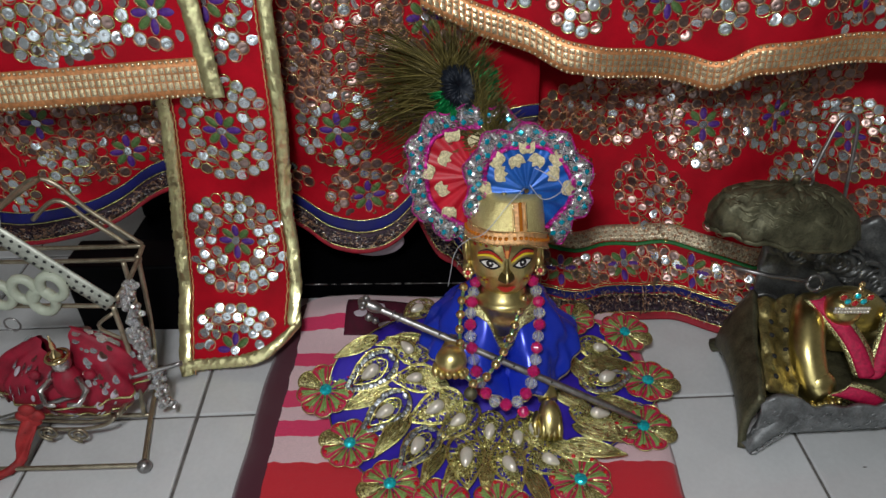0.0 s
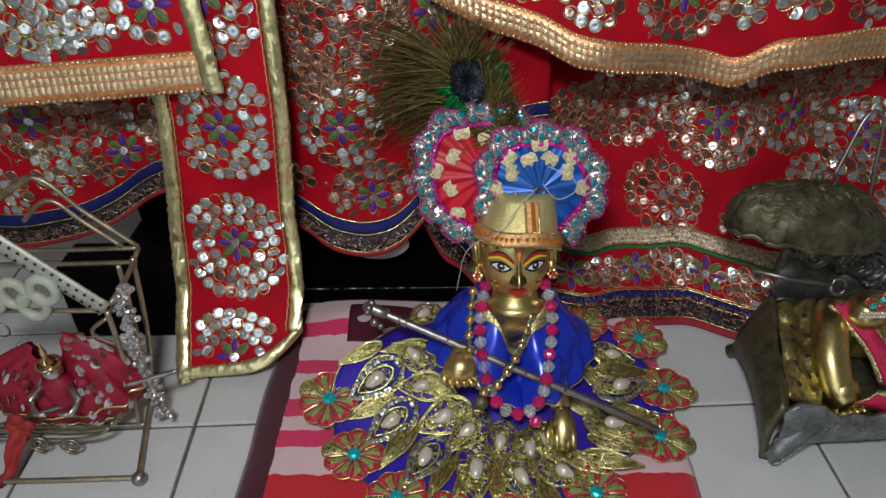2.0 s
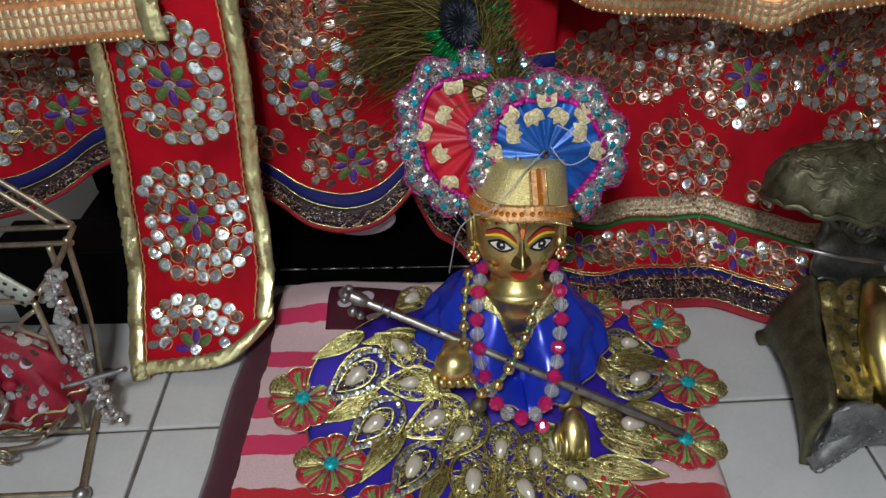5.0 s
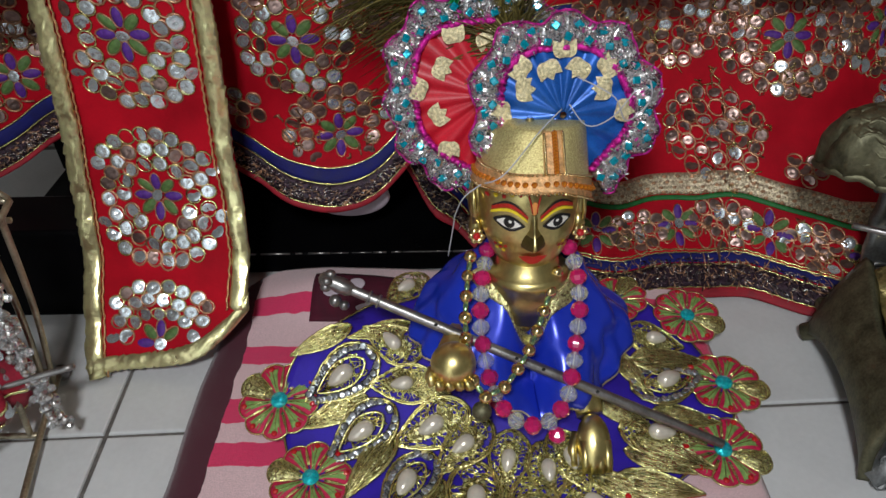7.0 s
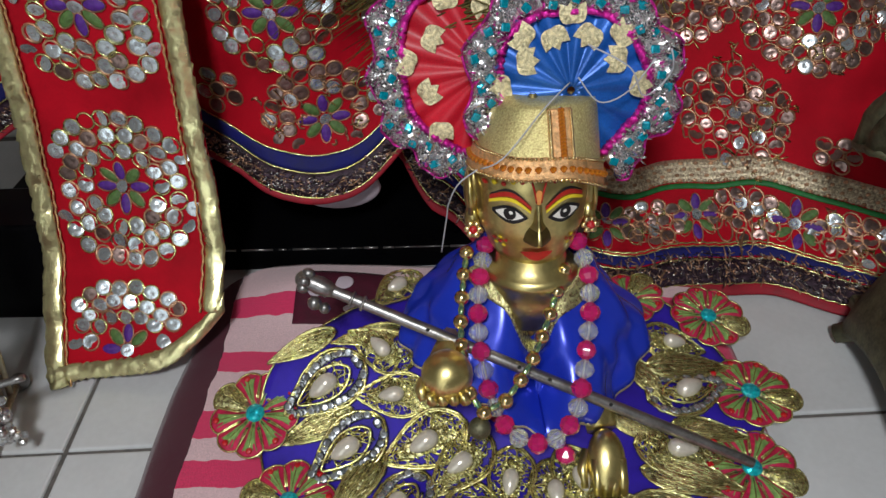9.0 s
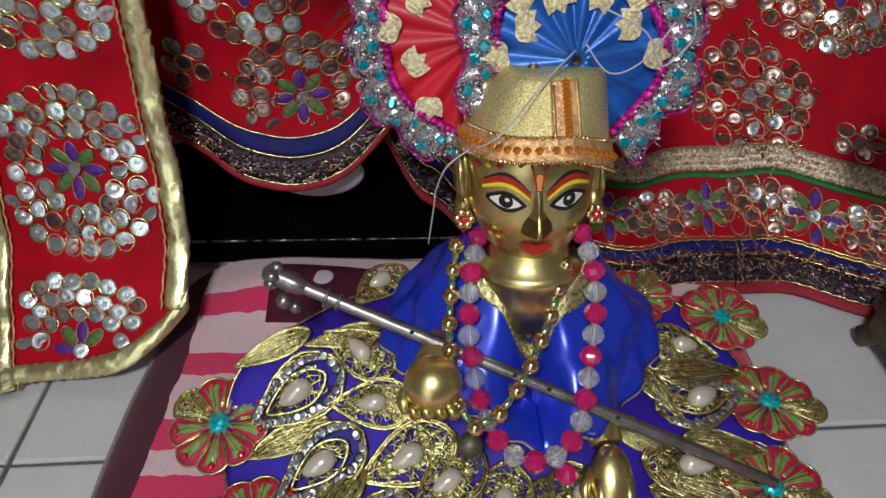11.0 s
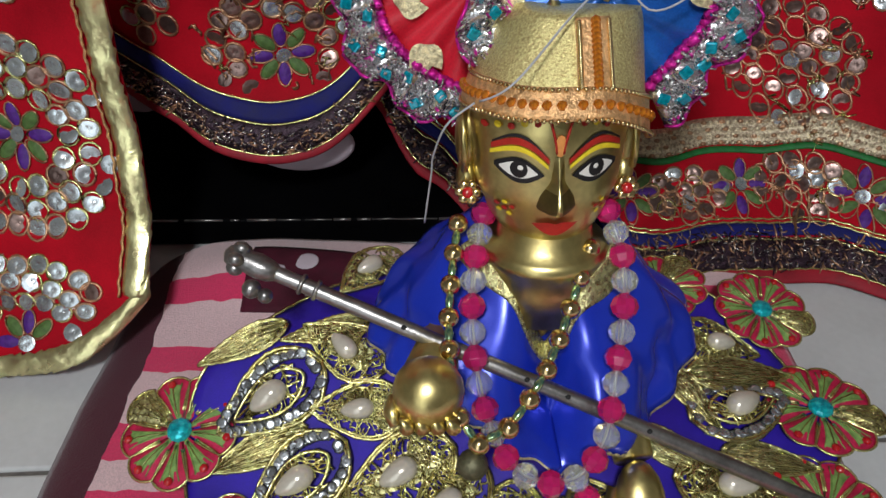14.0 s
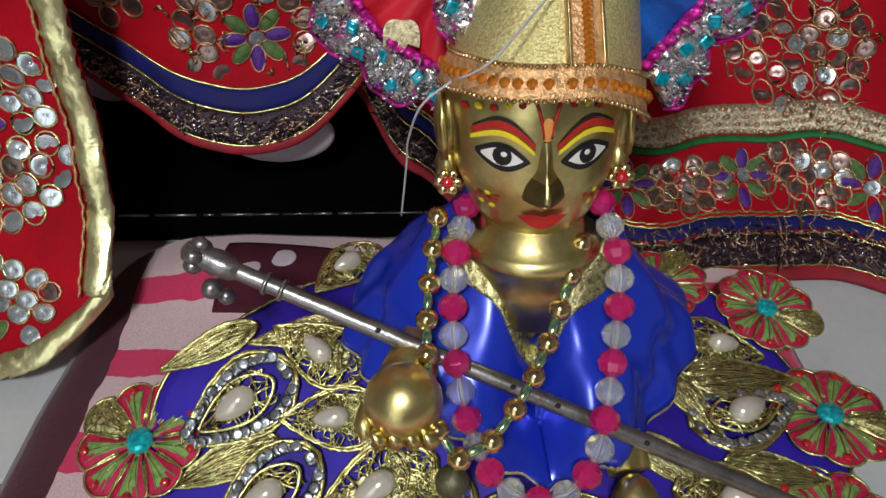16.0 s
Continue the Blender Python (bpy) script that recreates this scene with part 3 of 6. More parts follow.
def hem_left(x):
    return sum(hem_left_raw(x + 0.006 * i) for i in range(-3, 4)) / 7


def hem_left_raw(x):
    return lerp_table([(-0.34, 0.062), (-0.27, 0.070), (-0.225, 0.095), (-0.17, 0.092), (-0.125, 0.080), (-0.10, 0.065), (-0.078, 0.056), (-0.052, 0.053), (-0.03, 0.061), (-0.008, 0.088), (0.04, 0.13), (0.08, 0.14)], x)


def back_cloth_left():
    x0, x1, zt = -0.36, 0.075, 0.285
    f = f_left

    def fn(u, v):
        x = x0 + (x1 - x0) * u
        z = hem_left(x) + (zt - hem_left(x)) * v
        return V((x, f(x, z), z))
    ob = thing("sequinned_red_cloth", Geo().grid(fn, 110, 56), M_RED, "red sequinned cloth swagged over a black box", "cloth", "red altar cloths", thick=0.0012)

    def path(s):
        def p(u):
            x = x0 + (x1 - x0) * u
            return x, up(f, x, hem_left(x), s)
        return p
    for name, s, w, m, lab in (("hem_edge", 0.0, 0.004, M_REDDARK, "crimson hem"), ("black_border", 0.004, 0.013, M_BLACKBAND, "black beaded border"), ("blue_border", 0.0175, 0.009, M_BLUEBAND, "navy blue ribbon")):
        q = Geo()
        strip(q, f, path(s), w, 0, 110, 0.0016, 0.0006)
        part(name, q, m, ob, lab, thick=0.0008)
    q = Geo()
    for s in (0.0172, 0.0268, 0.004):
        pts = [V((path(s)(i / 220)[0], f(*path(s)(i / 220)) - 0.0022, path(s)(i / 220)[1])) for i in range(221)]
        q.tube(pts, 0.0006, 4)
    part("gold_piping", q, M_GOLDTHREAD, ob, "thin gold piping")
    scribble(ob, f, path(0.004), 0.013, 2400, random.Random(8))
    loops = Geo()
    k = random.Random(33)
    at = field(f, x0, x1, 0.0, zt)
    keep = lambda x, z: z > up(f, x, hem_left(x), 0.029)
    for x, z, R, fl, du in ((-0.068, 0.226, 0.043, False, 0.95), (-0.075, 0.157, 0.034, True, 0.35), (-0.058, 0.097, 0.034, True, 0.78), (-0.096, 0.192, 0.020, False, 0.95), (-0.008, 0.233, 0.036, True, 0.95),
                            (-0.111, 0.115, 0.010, False, 0.4), (-0.304, 0.162, 0.036, True, 0.85), (-0.248, 0.130, 0.030, True, 0.78), (-0.296, 0.121, 0.022, False, 0.25), (-0.309, 0.200, 0.030, False, 0.9),
                            (-0.255, 0.168, 0.022, False, 0.92), (-0.340, 0.105, 0.020, False, 0.5), (-0.018, 0.172, 0.028, False, 0.85), (-0.215, 0.150, 0.022, False, 0.85), (-0.01, 0.125, 0.022, False, 0.8)):
        medallion(ob, at(x, z), R, k, keep=keep, dull=du, flower=fl, loops=loops)
    part("embroidery", loops, [M_GOLDTHREAD, M_COPPERTHREAD], ob, "gold and copper thread loops")["kind"] = "stuff"


def f_top(x, z):
    return 0.476 + 0.007 * math.sin(x * 45 + 0.3) + 0.005 * nz(x, 7.3, z, 16) + 0.15 * max(0, z - 0.21)


def hem_top(x):
    return sum(hem_top_raw(x + 0.003 * i) for i in range(-3, 4)) / 7


def hem_top_raw(x):
    return lerp_table([(-0.02, 0.252), (0.007, 0.237), (0.030, 0.224), (0.068, 0.214), (0.082, 0.204), (0.128, 0.197), (0.180, 0.187), (0.194, 0.181), (0.215, 0.198), (0.266, 0.202), (0.308, 0.200), (0.42, 0.2)], x)


def over_cloth_right():
    x0, x1, zt = -0.01, 0.42, 0.40
    f = f_top

    def fn(u, v):
        x = x0 + (x1 - x0) * u
        z = hem_top(x) + (zt - hem_top(x)) * v
        return V((x, f(x, z), z))
    ob = thing("sequinned_red_valance", Geo().grid(fn, 90, 40), M_RED, "red sequinned valance edged with copper gold lace", "cloth", "red altar cloths", thick=0.0012)
    lace(ob, f, lambda u: (x0 + (x1 - x0) * u, hem_top(x0 + (x1 - x0) * u)), 0.021, 100, 90)
    loops = Geo()
    k = random.Random(41)
    at = field(f, x0, x1, 0.0, zt)
    keep = lambda x, z: z > hem_top(x) + 0.023
    for x, z, R, fl, du in ((0.155, 0.246, 0.034, True, 0.6), (0.095, 0.246, 0.022, False, 0.4), (0.197, 0.235, 0.016, False, 0.35), (0.228, 0.250, 0.022, False, 0.5), (0.285, 0.250, 0.028, True, 0.6), (0.05, 0.27, 0.03, False, 0.5), (0.335, 0.250, 0.02, False, 0.5)):
        medallion(ob, at(x, z), R, k, keep=keep, dull=du, flower=fl, loops=loops)
    part("embroidery", loops, [M_GOLDTHREAD, M_COPPERTHREAD], ob, "gold and copper thread loops")["kind"] = "stuff"


def f_tl(x, z):
    return 0.430 + 0.003 * math.sin(x * 30) + 0.004 * nz(x, 9.3, z, 16) + 0.12 * max(0, z - 0.2)


def over_cloth_left():
    x0, x1, zt = -0.40, -0.142, 0.42
    f = f_tl
    hem = lambda x: 0.2065 + 0.05 * (x + 0.147)

    def fn(u, v):
        x = x0 + (x1 - x0) * u
        z = hem(x) + (zt - hem(x)) * v
        return V((x, f(x, z), z))
    ob = thing("sequinned_red_valance", Geo().grid(fn, 60, 40), M_RED, "red sequinned valance with gold foil side edge", "cloth", "red altar cloths", thick=0.0012)
    lace(ob, f, lambda u: (x0 + (x1 - x0) * u, hem(x0 + (x1 - x0) * u)), 0.025, 62, 60)
    g = Geo()
    foil_strip(g, lambda v: V((-0.1465 - 0.024 * v, f(-0.145, 0.207 + 0.2 * v) - 0.0045, 0.207 + 0.2 * v)), lambda v: V((-0.1345 - 0.024 * v, f(-0.145, 0.207 + 0.2 * v) - 0.0045, 0.207 + 0.2 * v)), 90)
    part("foil_edge", g, M_GOLDFOIL, ob, "crinkled gold foil ribbon", thick=0.0008)
    loops = Geo()
    k = random.Random(43)
    at = field(f, x0, x1 - 0.006, 0.0, zt)
    keep = lambda x, z: z > hem(x) + 0.027 and x < x1 - 0.008 - 0.15 * (z - 0.2)
    for x, z, R, fl, du in ((-0.240, 0.262, 0.036, False, 0.1), (-0.172, 0.258, 0.024, True, 0.15), (-0.233, 0.238, 0.022, False, 0.1), (-0.205, 0.245, 0.012, False, 0.1), (-0.31, 0.26, 0.03, True, 0.2)):
        medallion(ob, at(x, z), R, k, keep=keep, dull=du, flower=fl, loops=loops)
    part("embroidery", loops, [M_GOLDTHREAD, M_COPPERTHREAD], ob, "gold thread loops")["kind"] = "stuff"


def foil_strip(g, left, right, n):
    """A crinkled ribbon between two edges."""
    k = random.Random(len(g.v) + n)
    js = [[k.gauss(0, 0.00045) for _ in range(7)] for _ in range(n + 1)]

    def fn(u, v):
        a, b = left(v), right(v)
        d = js[int(round(v * n))][int(round(u * 6))]
        return a.lerp(b, u) + V((d * 0.5, d - 0.0012 * math.sin(math.pi * u), d * 0.4))
    g.grid(fn, 6, n)


def f_band(x, z):
    y = lerp_table([(0.0, 0.380), (0.012, 0.388), (0.03, 0.405), (0.06, 0.428), (0.09, 0.441), (0.13, 0.447), (0.20, 0.444), (0.42, 0.47)], z)
    return y + 0.0015 * nz(x, 5.1, z, 25) + 0.002 * math.sin(x * 60)


def band_edges(z):
    l = lerp_table([(0.0, -0.196), (0.03, -0.199), (0.09, -0.200), (0.195, -0.188), (0.30, -0.178)], z)
    r = lerp_table([(0.0, -0.125), (0.03, -0.108), (0.06, -0.106), (0.11, -0.108), (0.20, -0.101), (0.26, -0.101), (0.40, -0.095)], z)
    return l, r


def band_bottom(x):
    k = (x + 0.196) / 0.09
    return 0.006 + 0.006 * k + 0.022 * max(0, k) ** 4


def hanging_band():
    f = f_band
    zt = 0.42

    def fn(u, v):
        z = zt * (1 - v) ** 1.0
        l, r = band_edges(z)
        x = l + (r - l) * u
        z = max(z, band_bottom(x))
        return V((x, f(x, z), z))
    ob = thing("sequinned_band", Geo().grid(fn, 30, 110), M_RED, "red sequinned stole edged in gold foil hanging to the tiles", "stole", thick=0.0012)
    for side in (0, 1):
        g = Geo()

        def edge(inset):
            def e(v):
                z = (0.004 if side == 0 else 0.034) + 0.37 * v
                x = band_edges(z)[side] + (inset if side == 0 else -inset)
                return V((x, f(x, z) - 0.0022, z))
            return e
        foil_strip(g, edge(-0.0005), edge(0.0088), 170)
        part("foil_edge", g, M_GOLDFOIL, ob, "crinkled gold foil ribbon", thick=0.0008)
        q = Geo()
        q.tube([edge(0.0102)(i / 160) + V((0.0004 * math.sin(i * 2.4), -0.0005, 0)) for i in range(161)], 0.0006, 4)
        part("orange_stitching", q, M_TRIM, ob, "orange zigzag stitching")
    g = Geo()
    bx = lambda v: -0.197 + 0.091 * v
    foil_strip(g, lambda v: V((bx(v), f(bx(v), band_bottom(bx(v))) - 0.002, band_bottom(bx(v)) - 0.001)),
               lambda v: V((bx(v), f(bx(v), band_bottom(bx(v)) + 0.007) - 0.003, band_bottom(bx(v)) + 0.007)), 50)
    part("foil_edge", g, M_GOLDFOIL, ob, "crinkled gold foil hem", thick=0.0008)
    loops = Geo()
    k = random.Random(55)
    at = field(f, -0.25, -0.05, 0.0, zt)

    def keep(x, z):
        l, r = band_edges(z)
        return l + 0.0120 < x < r - 0.0120 and z > band_bottom(x) + 0.0078
    for x, z in ((-0.1475, 0.176), (-0.153, 0.087), (-0.156, 0.018), (-0.143, 0.262), (-0.137, 0.35)):
        medallion(ob, at(x, z), 0.042, k, keep=keep, dull=0.15, flower=True, loops=loops)
    part("embroidery", loops, [M_GOLDTHREAD, M_COPPERTHREAD], ob, "gold and copper thread loops")["kind"] = "stuff"


def white_cushions():
    g = Geo()
    g.ell((-0.058, 0.490, 0.050), (0.026, 0.006, 0.0145), nu=20, nv=12)
    thing("white_cushion", g, M_WHITECLOTH, "small lilac white cloth bundle under the red cloth", "cushion")
    g = Geo()
    g.ell((-0.148, 0.535, 0.062), (0.016, 0.012, 0.018), nu=18, nv=12)
    g.ell((-0.1415, 0.5245, 0.056), (0.0022, 0.001, 0.0022), nu=10, nv=6, mi=1)
    thing("spotted_pillow", g, [M_WHITECLOTH, M_REDDARK], "white pillow with a dark red spot on the black box", "pillow")


# ---- the idol and its dress ----
DC = V((0.036, 0.350, 0.0))


def dress_point(rh, t):
    """A place on the dress: rh from the waist (0) to the rim (1), t the angle."""
    side = max(0.0, -math.cos(t)) if math.sin(t) > 0 else 0.0
    rx, ry = 0.120, (0.098 if math.sin(t) > 0 else 0.094) - 0.042 * side ** 0.5
    if math.sin(t) < 0 < math.cos(t):
        rh *= 1 - 0.20 * abs(math.sin(2 * t))
    x, y = DC.x + rx * 0.96 * rh * math.cos(t), DC.y + ry * 0.95 * rh * math.sin(t)
    lift = lerp_table([(-0.10, 0.50), (-0.05, 0.64), (0.04, 0.50), (0.09, 0.20), (0.12, 0.06), (0.18, 0.03)], x)
    rise = 0.22 * max(0.0, min(y, 0.42) - 0.372) * min(1.0, max(0.0, (x - 0.08) / 0.02))
    z = 0.0075 + rise + lift * min(max(0.0, y - 0.325), 0.05) + 0.006 * max(0, 1 - rh) + 0.0018 * math.sin(9 * t + 1) * rh * rh
    return V((x, y, z))


def dress_frame(rh, t):
    e = 0.01
    a = dress_point(rh + e, t) - dress_point(rh - e, t)
    b = dress_point(rh, t + e) - dress_point(rh, t - e)
    return dress_point(rh, t), a.cross(b).normalized(), a.normalized()


def leaf_mesh(name, L, W, k, style):
    """A gold thread leaf lying along y: 'net' tangled threads, 'sequin' a ring of grey sequins, 'satin' long stitches."""
    g = Geo()
    prof = lambda v: W * math.sin(math.pi * min(1, max(0.0, v) ** 0.72)) ** 0.9 * (1 - 0.15 * v)
    dome = lambda x, v: 0.0008 + 0.0018 * math.sin(math.pi * min(1, max(0, v))) * (1 - x * x)
    for s in (-1, 1):
        for f, r in ((1.0, 0.00075), (0.90, 0.0005)):
            g.tube([V((s * f * prof(i / 26) + k.gauss(0, 0.00012), L * (0.5 + (i / 26 - 0.5) * (1 if f == 1 else 0.95)), 0.0013 + 0.0004 * (i % 2))) for i in range(27)], r, 4, 1)
    if style == "satin":
        for i in range(24):
            x = -0.9 + 1.8 * i / 23
            a, b = k.uniform(0.02, 0.25), k.uniform(0.75, 0.98)
            g.tube([V(((x + k.gauss(0, 0.05)) * prof(a + (b - a) * q / 8), L * (a + (b - a) * q / 8), dome(x, a + (b - a) * q / 8) + k.uniform(0, 0.0005))) for q in range(9)], 0.00042, 3, 1)
        g.grid(lambda u, v: V(((u * 2 - 1) * prof(0.05 + 0.9 * v) * 0.85, L * (0.05 + 0.9 * v), dome((u * 2 - 1) * 0.85, 0.05 + 0.9 * v) - 0.0006)), 6, 10, 0)
        return g.mesh(name, [M_GOLDNET, M_GOLDTHREAD])
    lo = 0.52 if style == "sequin" else 0.92
    for _ in range(34 if style == "sequin" else 95):
        v, x = k.uniform(0.06, 0.94), k.uniform(-lo, lo)
        pts, t = [], k.uniform(0, 6.3)
        for q in range(6):
            if style == "sequin" and not 0.2 < v < 0.8:
                v = 0.5
            pts.append(V((x * prof(v), L * v, dome(x, v) + k.uniform(0, 0.0009))))
            t += k.gauss(0, 0.9)
            v, x = min(0.96, max(0.04, v + 0.05 * math.cos(t))), max(-lo, min(lo, x + 0.24 * math.sin(t)))
        g.tube(pts, 0.00042, 3, 1)
    if style == "net":
        g.grid(lambda u, v: V(((u * 2 - 1) * prof(0.2 + 0.6 * v) * 0.45, L * (0.2 + 0.6 * v), 0.0006)), 5, 8, 0)
    if style == "sequin":
        g.tube([V((0.55 * prof(0.5 + 0.34 * math.cos(t)) * math.sin(t), L * (0.5 + 0.32 * math.cos(t)), 0.0024)) for t in [6.283 * i / 30 for i in range(30)]], 0.0006, 4, 1, closed=True)
        for i in range(52):
            t = 6.283 * i / 52
            v = 0.5 + 0.43 * math.cos(t)
            p = V((math.copysign(prof(v) * 0.76, math.sin(t)) if abs(math.sin(t)) > 0.15 else 0.3 * prof(v) * k.uniform(-1, 1), L * v, 0.0014 + 0.0003 * (i % 3)))
            rt = V((k.gauss(0, 0.18), k.gauss(0, 0.18), 1)).normalized().to_track_quat("Z", "Y").to_matrix()
            g.lathe([(0.0019, 0), (0.0011, 0.0003), (0.0003, 0.0002)], p, rt, 8, 2)
    return g.mesh(name, [M_GOLDNET, M_GOLDTHREAD, M_GREYSEQUIN])


def flower_mesh(k):
    g = Geo()
    n = 9
    for i in range(n):
        t0 = 2 * math.pi * i / n
        gold = i == 0
        R = 0.0205 if not gold else 0.0225
        hw = math.pi / n * 1.02

        def fn(u, v, t0=t0, R=R):
            w = (2 * u - 1)
            r = 0.003 + (R - 0.003) * v * (1 - 0.14 * w * w * v)
            t = t0 + hw * w * (0.75 + 0.25 * v)
            return V((r * math.cos(t), r * math.sin(t), 0.0006 + 0.0016 * math.sin(math.pi * v) * (1 - w * w)))
        g.grid(fn, 8, 6, (lambda u, v: 2) if gold else (lambda u, v: 1 if abs(u - 0.46) < 0.30 - 0.12 * v and v < 0.86 else 0))
        rim = [fn(0, v / 8) + V((0, 0, 0.0006)) for v in range(2, 9)] + [fn(u / 8, 1) + V((0, 0, 0.0006)) for u in range(1, 8)] + [fn(1, 1 - v / 8) + V((0, 0, 0.0006)) for v in range(0, 7)]
        g.tube(rim, 0.00055, 4, 3)
        for s in (-0.3, 0.0, 0.3):
            pts = [fn(0.5 + s * (0.3 + 0.7 * v / 8), v / 8) + V((0, 0, 0.0005 + 0.0002 * (v % 2))) for v in range(1, 8)]
            g.tube([q - V((0, 0, 0.0004)) for q in pts], 0.00028, 3, 3 if s == 0 or gold else 1)
        if not gold:
            p = fn(0.5, 0.84)
            g.ell(p + V((0, 0, 0.0008)), (0.0016, 0.0016, 0.0010), nu=8, nv=5, mi=4)
        else:
            for _ in range(22):
                u, v = k.random(), k.uniform(0.2, 0.95)
                a, b = fn(u, v), fn(min(1, max(0, u + k.uniform(-0.3, 0.3))), min(1, v + k.uniform(-0.2, 0.2)))
                g.tube([a + V((0, 0, 0.0008)), (a + b) / 2 + V((0, 0, 0.0015)), b + V((0, 0, 0.0008))], 0.0003, 3, 3)
    return g.mesh("flower", [M_PETALRED, M_GREEN, M_GOLDNET, M_GOLDTHREAD, M_REDGEM])


def gem_mesh(name, r, material):
    g = Geo()
    g.lathe([(r, 0), (r, 0.0009), (r * 0.86, 0.0019), (r * 0.62, 0.0026), (r * 0.34, 0.0030), (0.0002, 0.0031)], n=12, smooth=False)
    return g.mesh(name, material)


def dress_z(x, y):
    rh, t = min(1.0, math.hypot((x - DC.x) / 0.120, (y - DC.y) / 0.095)), math.atan2((y - DC.y) / 0.095, (x - DC.x) / 0.120)
    lift = lerp_table([(-0.10, 0.50), (-0.05, 0.64), (0.04, 0.50), (0.09, 0.20), (0.12, 0.06), (0.18, 0.03)], x)
    rise = 0.22 * max(0.0, min(y, 0.42) - 0.372) * min(1.0, max(0.0, (x - 0.08) / 0.02))
    return 0.0075 + rise + lift * min(max(0.0, y - 0.325), 0.05) + 0.006 * (1 - rh) + 0.0018 * math.sin(9 * t + 1) * rh * rh


NET_LEAVES = ((-0.009, 0.364, -0.034, 0.376), (-0.001, 0.353, -0.033, 0.353), (0.015, 0.342, -0.021, 0.328), (0.025, 0.336, 0.000, 0.312), (0.016, 0.317, 0.017, 0.276), (0.036, 0.332, 0.031, 0.307), (0.039, 0.308, 0.050, 0.273), (0.050, 0.327, 0.051, 0.300), (0.055, 0.332, 0.068, 0.302), (0.053, 0.300, 0.086, 0.288), (0.087, 0.334, 0.126, 0.330), (0.099, 0.391, 0.130, 0.388), (-0.009, 0.423, -0.024, 0.401))
SEQUIN_LEAVES = ((-0.031, 0.367, -0.068, 0.347), (-0.022, 0.344, -0.052, 0.321), (-0.003, 0.322, -0.025, 0.289), (0.097, 0.354, 0.141, 0.370))
SATIN_LEAVES = ((0.082, 0.309, 0.119, 0.300), (0.092, 0.330, 0.128, 0.314), (-0.045, 0.380, -0.073, 0.368), (-0.014, 0.382, -0.045, 0.372), (-0.035, 0.348, -0.067, 0.337), (-0.021, 0.332, -0.043, 0.301), (0.002, 0.308, -0.010, 0.281), (0.030, 0.305, 0.029, 0.273), (0.056, 0.289, 0.063, 0.269), (0.070, 0.311, 0.092, 0.299), (0.088, 0.323, 0.118, 0.311), (0.106, 0.345, 0.133, 0.341), (0.100, 0.375, 0.141, 0.379), (0.076, 0.351, 0.092, 0.342), (0.090, 0.380, 0.102, 0.362), (0.020, 0.305, 0.002, 0.276), (0.006, 0.346, -0.007, 0.352))


